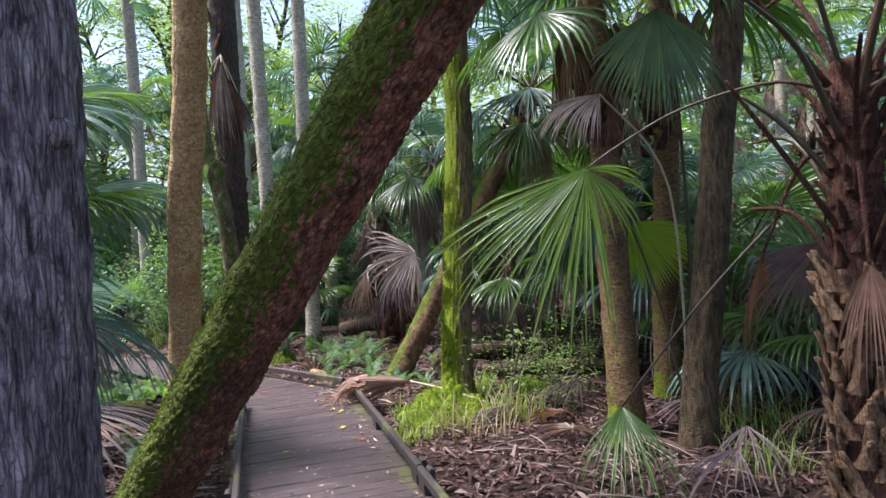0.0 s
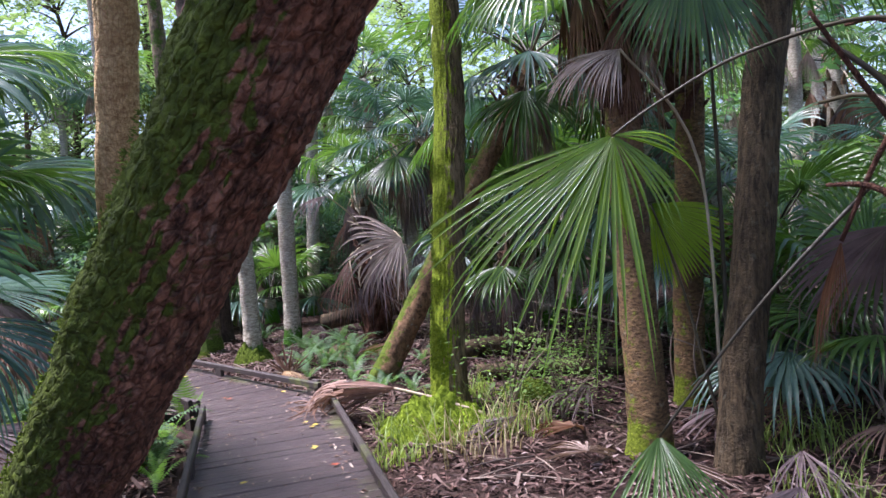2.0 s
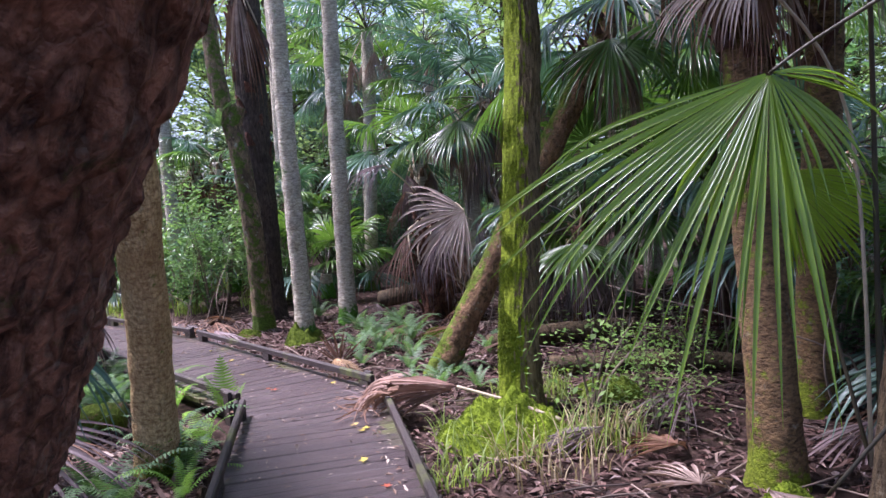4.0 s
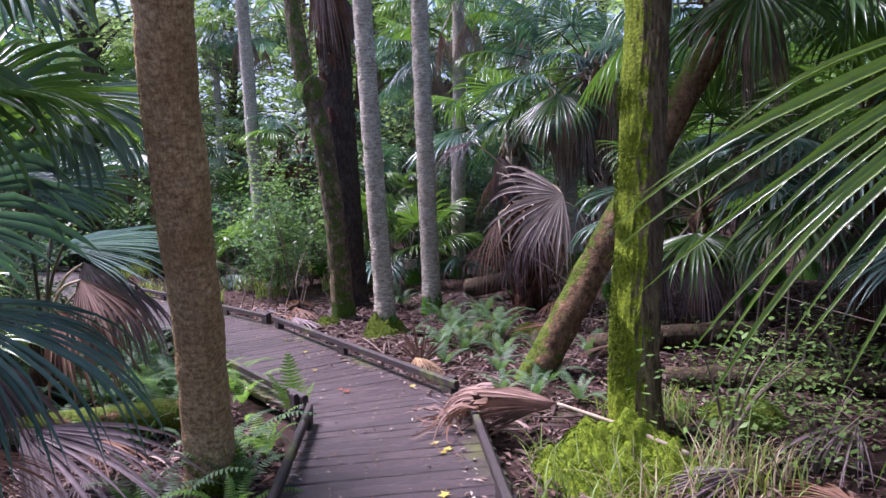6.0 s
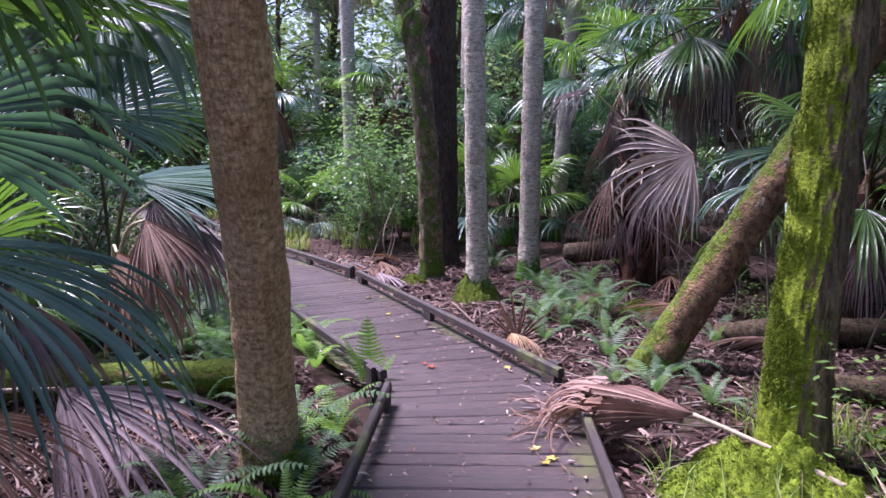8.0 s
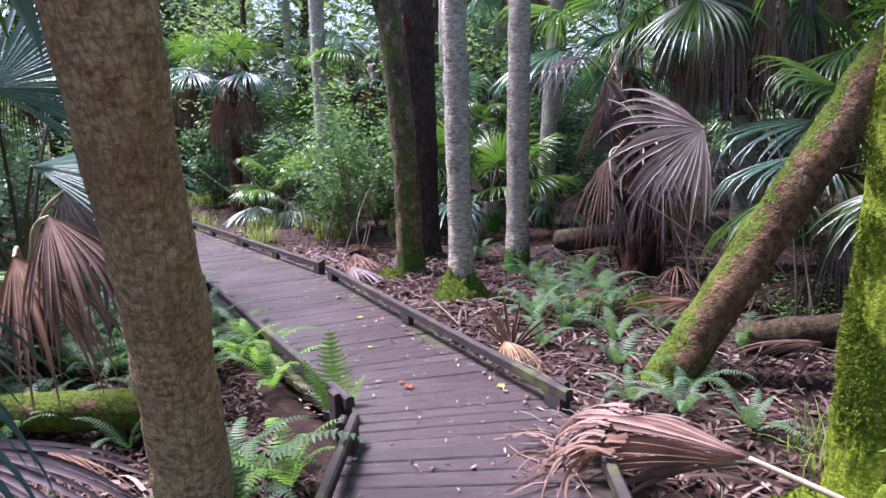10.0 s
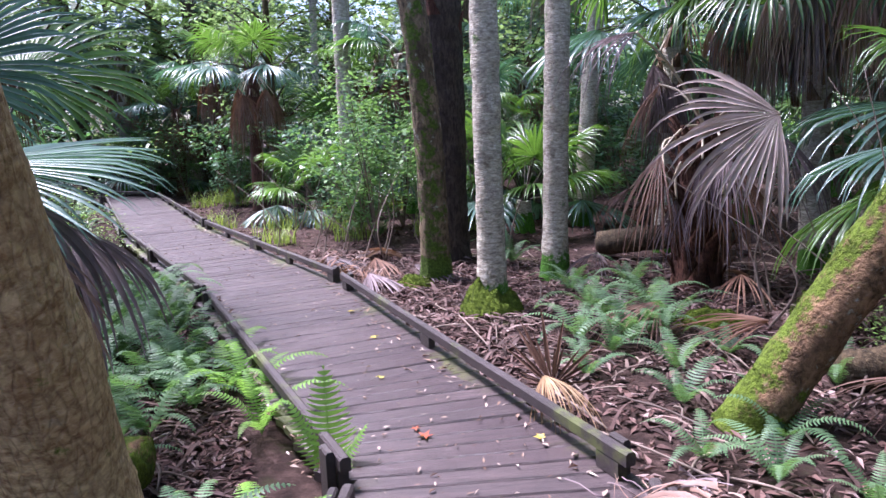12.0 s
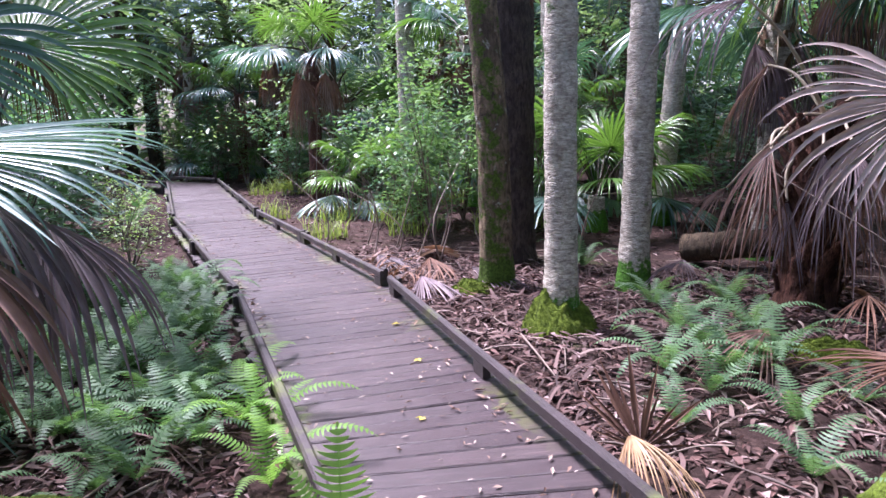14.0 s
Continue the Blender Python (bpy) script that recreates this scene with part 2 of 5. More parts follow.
M["canopy"] = leaf_material("canopy_leaf", (0.06, 0.11, 0.045), (0.2, 0.3, 0.11), 0.45, 0.45, (0.33, 0.5, 0.13), 0.35, True)
M["grass"] = leaf_material("grass_blade", (0.045, 0.085, 0.02), (0.26, 0.35, 0.1), 0.5, 0.4, (0.4, 0.55, 0.05), 0.3, True)
M["grass_dry"] = leaf_material("dry_grass_blade", (0.2, 0.15, 0.08), (0.5, 0.42, 0.27), 0.6, 0.3, (0.5, 0.4, 0.15), 0.3, True)
M["litter"] = litter_material("leaf_litter", [(0.0, (0.03, 0.016, 0.014)), (0.4, (0.12, 0.06, 0.05)), (0.8, (0.19, 0.11, 0.092)), (1.0, (0.36, 0.27, 0.25))])
M["deck_leaf"] = litter_material("pale_fallen_leaf", [(0.0, (0.12, 0.06, 0.04)), (0.5, (0.33, 0.22, 0.16)), (1.0, (0.6, 0.5, 0.43))])
M["shred"] = litter_material("palm_shred", [(0.0, (0.04, 0.022, 0.018)), (0.5, (0.09, 0.05, 0.042)), (0.85, (0.16, 0.1, 0.085)), (1.0, (0.32, 0.24, 0.2))])
M["twig"] = litter_material("twig", [(0.0, (0.05, 0.035, 0.03)), (1.0, (0.34, 0.26, 0.21))])
M["leaf_yellow"] = leaf_material("yellow_leaf", (0.36, 0.27, 0.03), (0.55, 0.45, 0.08), 0.5, 0.1)
M["leaf_red"] = leaf_material("red_leaf", (0.3, 0.05, 0.02), (0.5, 0.13, 0.06), 0.5, 0.1)
M["plank"] = wood_material("weathered_plank", (0.028, 0.018, 0.018), (0.1, 0.067, 0.066), 0.55, 0.02, ends=True)
M["rail"] = wood_material("weathered_rail", (0.012, 0.009, 0.008), (0.055, 0.042, 0.033), 0.7, 0.07)


def ground_material():
    m, n, l, b = material("forest_floor", 0.95, 0.15)
    co = coords(n, l)
    col = ramp(n, l, noise_of(n, l, co, 9, 10, 0.75), [(0.25, (0.012, 0.008, 0.007)), (0.5, (0.045, 0.027, 0.022)), (0.75, (0.15, 0.095, 0.08))])
    mk = ramp(n, l, noise_of(n, l, co, 0.9, 6, 0.7), [(0.6, (0, 0, 0)), (0.68, (1, 1, 1))])
    col = mix(n, l, maths(n, l, "MULTIPLY", mk, 0.5), col, (0.05, 0.075, 0.015))
    l.new(col, b.inputs["Base Color"])
    bump(n, l, b, noise_of(n, l, co, 35, 8, 0.8), 1.0, 0.03)
    return m


M["ground"] = ground_material()


def moss_material(name="bright_moss", k=1.0):
    m, n, l, b = material(name, 0.95, 0.15)
    co = coords(n, l)
    col = ramp(n, l, noise_of(n, l, co, 30, 6, 0.7), [(0.28, (0.04 * k, 0.06 * k, 0.008)), (0.55, (0.14 * k, 0.2 * k, 0.015)), (0.8, (0.3 * k, 0.38 * k, 0.05))])
    l.new(col, b.inputs["Base Color"])
    bump(n, l, b, noise_of(n, l, co, 90, 4, 0.7), 1.0, 0.02)
    return m


M["moss"] = moss_material("bright_moss", 1.2)
M["moss_olive"] = moss_material("olive_moss", 0.8)
M["moss_dark"] = moss_material("dark_green_moss", 0.75)

# ---- building helpers ----
UP = Vector((0, 0, 1))


class Shape:
    """Collects the vertices and faces of one mesh."""

    def __init__(self):
        self.v, self.f = [], []

    def add(self, verts, faces):
        k = len(self.v)
        self.v.extend(verts)
        self.f.extend(tuple(i + k for i in f) for f in faces)

    def mesh(self, name, mat, smooth=True):
        me = bpy.data.meshes.new(name)
        me.from_pydata([tuple(p) for p in self.v], [], self.f)
        me.materials.append(mat)
        if smooth:
            me.polygons.foreach_set("use_smooth", [True] * len(me.polygons))
        me.update()
        return me


def part(name, shape, mat, parent=None, label="", smooth=True, at=None):
    me = shape.mesh(name, mat, smooth) if isinstance(shape, Shape) else shape
    ob = new(name, me)
    if parent:
        ob.parent = parent
    if at is not None:
        ob.matrix_basis = at
    return tagged(ob, label)


def thing(name, x, y, z, label, category, group="", kind=""):
    ob = new(name)
    ob.location = (x, y, z)
    ob.empty_display_size = 0.1
    return tagged(ob, label, category, group, kind)


def spline(pts, per=8):
    """A smooth line through points."""
    pts = [Vector(p) for p in pts]
    out = []
    for i in range(len(pts) - 1):
        a, b = pts[i], pts[i + 1]
        p, q = pts[max(i - 1, 0)], pts[min(i + 2, len(pts) - 1)]
        for k in range(per):
            t = k / per
            out.append(0.5 * (2 * a + (b - p) * t + (2 * p - 5 * a + 4 * b - q) * t * t + (3 * a - p - 3 * b + q) * t ** 3))
    out.append(pts[-1])
    return out


def tube(shape, pts, radii, sides=8, relief=None, cap=True):
    """A round limb along points; relief(angle, along, point) pushes its skin out."""
    n = len(pts)
    base = len(shape.v)
    ref = Vector((1, 0, 0.01))
    along = 0.0
    for i, p in enumerate(pts):
        d = (pts[min(i + 1, n - 1)] - pts[max(i - 1, 0)]).normalized()
        if abs(d.dot(ref)) > 0.95:
            ref = Vector((0, 1, 0.1))
        u = (ref - d * ref.dot(d)).normalized()
        w = d.cross(u)
        if i:
            along += (p - pts[i - 1]).length
        r = radii(i / (n - 1)) if callable(radii) else radii
        for k in range(sides):
            a = 2 * math.pi * k / sides
            q = u * math.cos(a) + w * math.sin(a)
            rr = r + (relief(a, along, p + q * r) if relief else 0)
            shape.v.append(p + q * rr)
    for i in range(n - 1):
        for k in range(sides):
            a, b = base + i * sides + k, base + i * sides + (k + 1) % sides
            shape.f.append((a, b, b + sides, a + sides))
    if cap:
        shape.f.append(tuple(base + k for k in range(sides))[::-1])
        shape.f.append(tuple(base + (n - 1) * sides + k for k in range(sides)))


def ground_z(x, y):
    v = Vector((x * 0.35, y * 0.35, 0.3))
    return -0.13 + 0.07 * noise.noise(v) + 0.025 * noise.noise(v * 5)


# relief of the kinds of bark
def plated(a, s, p):
    q = Vector((math.cos(a) * 5.8, math.sin(a) * 5.8, s * 24)) + Vector((noise.noise(p * 14), noise.noise(p * 14 + UP * 9), noise.noise(p * 14 - UP * 9))) * 0.5
    d, _ = noise.voronoi(q)
    return 0.021 * min(d[1] - d[0], 0.42) + 0.014 * noise.noise(p * 6) + 0.005 * noise.noise(p * 45)


def scaly(a, s, p):
    w = Vector((math.cos(a) * 6, math.sin(a) * 6, s * 2.2))
    ring = noise.noise(Vector((math.cos(a) * 0.8, math.sin(a) * 0.8, s * 9)))
    return 0.007 * ring + 0.012 * noise.noise(p * 4) - 0.012 * max(0.0, 0.3 - abs(noise.noise(w * 1.6))) + 0.003 * noise.noise(p * 50)


def fissured(a, s, p):
    v = Vector((math.cos(a) * 7, math.sin(a) * 7, s * 2.6))
    w = Vector((math.cos(a) * 15, math.sin(a) * 15, s * 8))
    return 0.034 * min(0.4, abs(noise.noise(v * 1.3))) + 0.008 * noise.noise(w) + 0.012 * noise.noise(p * 5) - 0.008


def furrowed(a, s, p):
    v = Vector((math.cos(a) * 4, math.sin(a) * 4, s * 1.2))
    return 0.026 * min(0.4, abs(noise.noise(v * 2.2))) + 0.008 * noise.noise(p * 6)


def ringed(a, s, p):
    w = s + 0.02 * noise.noise(Vector((math.cos(a) * 2, math.sin(a) * 2, s * 3)))
    return 0.001 * math.sin(w * 95) + 0.012 * noise.noise(p * 6) + 0.004 * noise.noise(p * 40)


def trunk_shape(pts, r0, r1, flare, relief, sides=40, step=0.035, origin=None):
    pts = spline(pts, 10)
    dense = []
    for a, b in zip(pts, pts[1:]):
        k = max(1, int((b - a).length / step))
        dense += [a.lerp(b, i / k) for i in range(k)]
    dense.append(pts[-1])
    o = Vector(origin if origin is not None else pts[0])
    total = len(dense)
    length = sum((b - a).length for a, b in zip(dense, dense[1:]))
    s = Shape()
    tube(s, [p - o for p in dense], lambda t: r0 + (r1 - r0) * t + flare * math.exp(-t * length / 0.16), sides, relief)
    return s


# ---- leaves of the fan palm ----
def fan_blade(hub, axis, normal, radius, count, spread, droop, web=0.5, rows=7, seed=1, ragged=0.1, pleat=0.35, fold=0.25, cover=0.95, jitter=0.12, taper=0.3, tips=0.0):
    """A pleated fan of long segments that part beyond the web and hang with their weight."""
    rnd = random.Random(seed)
    s = Shape()
    axis = Vector(axis).normalized()
    normal = Vector(normal)
    normal = (normal - axis * normal.dot(axis)).normalized()
    side = axis.cross(normal)
    da = spread / count
    for i in range(count):
        a = -spread / 2 + (i + 0.5 + rnd.uniform(-jitter, jitter)) * da
        k = abs(a) / (spread / 2)
        length = radius * (1 - taper * k * k) * (1 + rnd.uniform(-ragged, ragged))
        d = (axis * math.cos(a) + side * math.sin(a) - normal * fold * k * k).normalized()
        w0 = (side * math.cos(a) - axis * math.sin(a)).normalized()
        p = Vector(hub) + d * 0.012
        g = droop * rnd.uniform(0.75, 1.3)
        twist = rnd.uniform(-0.5, 0.5)
        limp = tips * rnd.choice((0.0, 0.2, 0.5, 1.0, 1.7))
        split = web * rnd.uniform(0.82, 1.1)
        body = max(web * length * math.tan(da / 2) * cover, 0.0095 * radius)
        step = length / rows
        base = len(s.v)
        for r in range(rows + 1):
            t = r / rows
            if t <= split:
                half = max(0.003, body * t / split)
            else:
                half = body * max(0.02, 1 - ((t - split) / (1 - split)) ** 1.6)
            nn = d.cross(w0)
            w = w0 * math.cos(twist * max(0, t - web)) + nn * math.sin(twist * max(0, t - web))
            nn = d.cross(w).normalized()
            if nn.dot(normal) < 0:
                nn = -nn
            rise = nn * half * pleat * 2
            s.v += [p - w * half + rise, p.copy(), p + w * half + rise]
            bend = g * (0.25 + 1.5 * max(0.0, t - web * 0.7)) / rows + (limp / (0.4 * rows) if t > 0.58 else 0)
            d = (d - UP * bend).normalized()
            w0 = (w0 - d * w0.dot(d)).normalized()
            p = p + d * step
        for r in range(rows):
            q = base + 3 * r
            s.f += [(q, q + 1, q + 4, q + 3), (q + 1, q + 2, q + 5, q + 4)]
    return s


def arc(a, b, lift, n=8):
    """Points from a to b, bowed up by lift."""
    a, b = Vector(a), Vector(b)
    return [a.lerp(b, t / n) + UP * lift * 4 * (t / n) * (1 - t / n) for t in range(n + 1)]


FROND = {}


def frond_mesh(kind, elev, seed):
    """A whole leaf from the trunk's top, pointing along +y, as (blade, petiole) meshes."""
    key = (kind, elev, seed)
    if key not in FROND:
        rnd = random.Random(seed * 31 + int(elev))
        dead = kind in ("dead", "rust", "mauve")
        e = radians(elev)
        stem = rnd.uniform(0.75, 1.15) * (0.55 if dead else 1)
        d = Vector((0, math.cos(e), math.sin(e)))
        end = d * stem - UP * stem * 0.12
        out = (d - UP * (0.35 if not dead else 0.9)).normalized()
        nrm = Vector((0, -math.sin(e), math.cos(e))) if elev > -55 else Vector((0, 1, 0.2))
        count = 34
        blade = fan_blade(end, out, nrm, rnd.uniform(0.75, 1.0), count, radians(rnd.uniform(190, 250) if not dead else rnd.uniform(90, 150)), 1.5 if not dead else 4.2, 0.45 if not dead else 0.16, 6, seed, 0.12 if not dead else 0.3, 0.35 if not dead else 0.6, 0.35 if not dead else 0.8, jitter=0.35, tips=0.0 if dead else 0.8)
        pet = Shape()
        tube(pet, arc((0, 0, 0), end, 0.06 * stem, 6), lambda t: 0.014 - 0.006 * t, 5)
        FROND[key] = (blade.mesh("frond", M[kind]), pet.mesh("petiole", M["petiole" if not dead else "petiole_pale"]))
    return FROND[key]


def add_fronds(palm, top, plan, seed, near=False):
    """plan: rows of kind, elevation, count."""
    rnd = random.Random(seed)
    for kind, elev, count in plan:
        start = rnd.uniform(0, 6.28)
        for i in range(count):
            e = elev + rnd.choice((-8, 0, 8))
            blade, pet = frond_mesh(kind, e, rnd.randint(1, 2))
            m = Matrix.Translation(top) @ Matrix.Rotation(start + 6.283 * (i + rnd.uniform(-0.3, 0.3)) / count, 4, "Z") @ Matrix.Scale(rnd.uniform(0.85, 1.15), 4)
            fr = part("frond", blade, None, palm, "hanging dead brown fan leaf" if kind in ("dead", "rust", "mauve") else "", at=m)
            part("petiole", pet, None, fr)


def boots(palm, base, tip, r, count, seed, mat="boot", size=0.16, flare=0.9):
    """Old split leaf bases that stand up crosswise round a palm's trunk."""
    rnd = random.Random(seed)
    base, tip = Vector(base), Vector(tip)
    for i in range(count):
        t = (i + 0.5) / count
        a = i * 2.4 + rnd.uniform(-0.2, 0.2)
        p = base.lerp(tip, t)
        out = Vector((math.cos(a), math.sin(a), 0))
        sd = Vector((-math.sin(a), math.cos(a), 0))
        lean = rnd.uniform(-0.55, 0.55)
        s = Shape()
        L = size * rnd.uniform(0.8, 1.4)
        for k in range(5):
            u = k / 4
            w = size * (0.42 - 0.3 * u)
            c = p + out * (r + flare * L * 0.35 * u * u + 0.012) + UP * L * u + sd * lean * L * u
            s.v += [c - sd * w, c + out * 0.022 * (1 - 0.4 * u), c + sd * w, c - out * 0.02]
        for k in range(4):
            q = 4 * k
            for j in range(4):
                s.f.append((q + j, q + (j + 1) % 4, q + 4 + (j + 1) % 4, q + 4 + j))
        s.f.append((16, 17, 18, 19))
        part("boot", s, M[mat], palm)


PALM_NO = [0]


def palm(x, y, h, plan, r=0.13, lean=(0, 0), mat="bark_palm", label="", group="", booted=0, sides=20, base_z=None, seed=0, step=0.06):
    PALM_NO[0] += 1
    seed = seed or PALM_NO[0] * 7
    z = ground_z(x, y) - 0.05 if base_z is None else base_z
    root = thing("cabbage_palm", x, y, z, label or "fan palm with green leaves and hanging dead ones", "palm", group)
    top = Vector((lean[0], lean[1], h))
    pts = [(0, 0, 0), tuple(top * 0.35), tuple(top * 0.7 + Vector((0.02, 0, 0))), tuple(top)]
    part("trunk", trunk_shape(pts, r, r * 0.85, 0.05, ringed, sides, step), M[mat], root)
    if booted:
        boots(root, top - UP * min(h * 0.9, booted), top, r * 0.85, int(booted * 22), seed)
    add_fronds(root, top, plan, seed)
    return root


def hero_frond(name, root, hub, axis, normal, radius, count, spread, droop, mat, label="", stem=None, web=0.5, rows=9, seed=1, thick=0.011, pet="petiole", **kw):
    """A leaf of root at a given place in the world."""
    o = root.location
    s = fan_blade(Vector(hub) - o, axis, normal, radius, count, radians(spread), droop, web, rows, seed, **kw)
    fr = part(name, s, M[mat], root, label)
    if stem:
        p = Shape()
        tube(p, [q - o for q in spline(stem, 6)], lambda t: thick * (1.35 - 0.6 * t), 6)
        part("petiole", p, M[pet], fr)
    return fr


def moss_tufts(root, pts, r, side, count, seed, low=0.0, high=1.0, spread=1.1, mat="moss", size=1.0):
    """Fuzzy tufts of moss on one side of a trunk."""
    rnd = random.Random(seed)
    line = [p - root.location for p in spline(pts, 10)]
    side = Vector(side).normalized()
    s = Shape()
    n = 0
    while n < count:
        t = low + (high - low) * rnd.random() ** 1.4
        f = t * (len(line) - 1)
        i = min(int(f), len(line) - 2)
        p, d = line[i].lerp(line[i + 1], f - i), (line[i + 1] - line[i]).normalized()
        u = (side - d * side.dot(d)).normalized()
        w = d.cross(u)
        a = rnd.gauss(0, spread * 0.6)
        o = u * math.cos(a) + w * math.sin(a)
        if noise.noise((p + o * r) * 6 + UP * seed) < -0.12 + 0.25 * abs(a):
            n += 0.34
            continue
        n += 1
        c = p + o * (r + rnd.uniform(-0.004, 0.01))
        for _ in range(3):
            e = (o + Vector((rnd.gauss(0, 0.6), rnd.gauss(0, 0.6), rnd.gauss(0, 0.6)))).normalized() * rnd.uniform(0.008, 0.02) * size
            k = e.cross(d).normalized() * 0.005 * size
            s.add([c - k, c + k, c + e], [(0, 1, 2)])
    tagged(part("moss", s, M[mat], root, "green moss growing on the bark"), kind="stuff")

# ---- the ground ----
def deck_gap(x, y):
    """Distance from the boardwalk's middle line."""
    p = Vector((x, y))
    best = 99
    for a, b in zip(MID, MID[1:]):
        d = b - a
        t = max(0, min(1, (p - a).dot(d) / d.length_squared))
        best = min(best, (a + d * t - p).length)
    return best


MID = [Vector(p) for p in ((1.75, -5.0), (-1.62, 7.0), (-4.42, 9.92), (-8.62, 13.25), (-14.0, 18.15), (-19.0, 19.2))]


def build_ground():
    s = Shape()
    ax = [-600, -250, -110, -60, -40] + [-30 + 0.8 * i for i in range(20)] + [-14 + 0.22 * i for i in range(92)] + [6.5 + 1.2 * i for i in range(12)] + [24, 40, 80, 200, 600]
    ay = [-600, -200, -60, -20] + [-8 + 0.8 * i for i in range(10)] + [0 + 0.22 * i for i in range(80)] + [17.8 + 0.9 * i for i in range(22)] + [40, 60, 100, 250, 600]
    for y in ay:
        for x in ax:
            s.v.append((x, y, ground_z(x, y)))
    w = len(ax)
    for j in range(len(ay) - 1):
        for i in range(w - 1):
            q = j * w + i
            s.f.append((q, q + 1, q + w + 1, q + w))
    g = part("ground", s, M["ground"])
    tagged(g, "brown forest floor of damp soil and leaf mould", "ground", kind="structure")


build_ground()


# ---- the boardwalk ----
def path_at(s):
    """Middle point and smoothed heading at s metres from the boardwalk's start."""
    left = s
    for i, (a, b) in enumerate(zip(MID, MID[1:])):
        d = (b - a)
        if left <= d.length or i == len(MID) - 2:
            p = a + d.normalized() * left
            break
        left -= d.length
    return p


def heading(s):
    return (path_at(s + 0.6) - path_at(max(0, s - 2.0))).normalized()


def offset_line(off):
    """The middle line moved sideways (right is positive), mitred at the bends."""
    out = []
    for i, p in enumerate(MID):
        d0 = (MID[i] - MID[i - 1]).normalized() if i else (MID[1] - MID[0]).normalized()
        d1 = (MID[i + 1] - MID[i]).normalized() if i < len(MID) - 1 else d0
        n0, n1 = Vector((d0.y, -d0.x)), Vector((d1.y, -d1.x))
        n = (n0 + n1).normalized()
        out.append(p + n * off / max(0.3, n.dot(n0)))
    if off < 0:
        out[1] += Vector((0.02, 0.27)) * -off / 0.585
    return out


def meet(p, n, line):
    """Where the line through p along n meets a polyline, nearest to p."""
    best, at = 99, None
    for a, b in zip(line, line[1:]):
        d = b - a
        den = n.x * d.y - n.y * d.x
        if abs(den) < 1e-6:
            continue
        u = ((a.x - p.x) * d.y - (a.y - p.y) * d.x) / den
        v = ((a.x - p.x) * n.y - (a.y - p.y) * n.x) / den
        if -0.02 <= v <= 1.02 and 0 < u < best:
            best, at = u, p + n * u
    return at if at is not None else p + n * 0.62


def box_between(a, b, width, z0, z1, bevel=0.008, up=0.0):
    """A beam from a to b (x, y), with chamfered long edges."""
    a, b = Vector(a), Vector(b)
    d = (b - a).normalized()
    n = Vector((d.y, -d.x)) * width / 2
    c = bevel
    s = Shape()
    k = n.normalized() * c
    for p in (a, b):
        ring = [(p - n, z0), (p - n, z1 - c), (p - n + k, z1), (p + n - k, z1), (p + n, z1 - c), (p + n, z0)]
        s.v += [(q.x, q.y, z + (up if p == b else 0)) for q, z in ring]
    for j in range(6):
        s.f.append((j, (j + 1) % 6, 6 + (j + 1) % 6, 6 + j))
    s.f += [(5, 4, 3, 2, 1, 0), (6, 7, 8, 9, 10, 11)]
    return s


boardwalk = thing("boardwalk", 0, 0, 0, "weathered brown plank boardwalk with low kerb rails", "boardwalk", kind="structure")
RIGHT, LEFT = offset_line(0.66), offset_line(-0.66)
# joists under the planks
for off in (-0.5, 0.5):
    line = offset_line(off)
    for a, b in zip(line, line[1:]):
        part("joist", box_between(a, b, 0.06, -0.22, -0.045), M["rail"], boardwalk, smooth=False)
rnd = random.Random(5)
PITCH, s = 0.118, 0.0
total = sum((b - a).length for a, b in zip(MID, MID[1:]))
while s < total - 0.3:
    ends = []
    for t in (s + 0.003, s + PITCH - 0.003 - rnd.uniform(0, 0.004)):
        p, h = path_at(t), heading(t)
        n = Vector((h.y, -h.x))
        ends.append((meet(p, -n, LEFT) - n * rnd.uniform(-0.03, 0.02), meet(p, n, RIGHT) + n * rnd.uniform(-0.015, 0.02)))
    (a, b), (d, c) = ends
    mid = (a + b + c + d) / 4
    ang = math.atan2((b - a).y, (b - a).x)
    rot = Matrix.Rotation(-ang, 2)
    loc = [rot @ (q - mid) for q in (a, b, c, d)]
    e = 0.006
    sh = Shape()
    lift = rnd.uniform(-0.003, 0.003)
    cup = rnd.uniform(0.0, 0.003)
    inn = [Vector((q.x - math.copysign(e, q.x), q.y - math.copysign(e, q.y))) for q in loc]
    sh.v = [(q.x, q.y, -0.042) for q in loc] + [(q.x, q.y, -e) for q in loc] + [(q.x, q.y, lift) for q in inn]
    m1, m2 = (inn[0] + inn[3]) / 2, (inn[1] + inn[2]) / 2
    sh.v += [(m1.x, m1.y, lift - cup), (m2.x, m2.y, lift - cup)]
    sh.f = [(3, 2, 1, 0)] + [(j, (j + 1) % 4, 4 + (j + 1) % 4, 4 + j) for j in range(4)] + [(4, 5, 9, 8), (5, 6, 10, 13, 9), (6, 7, 11, 10), (7, 4, 8, 12, 11), (8, 9, 13, 12), (12, 13, 10, 11)]
    part("plank", sh, M["plank"], boardwalk, smooth=False, at=Matrix.Translation((mid.x, mid.y, 0)) @ Matrix.Rotation(ang, 4, "Z") @ Matrix.Rotation(rnd.uniform(-0.003, 0.003), 4, "Y"))
    s += PITCH

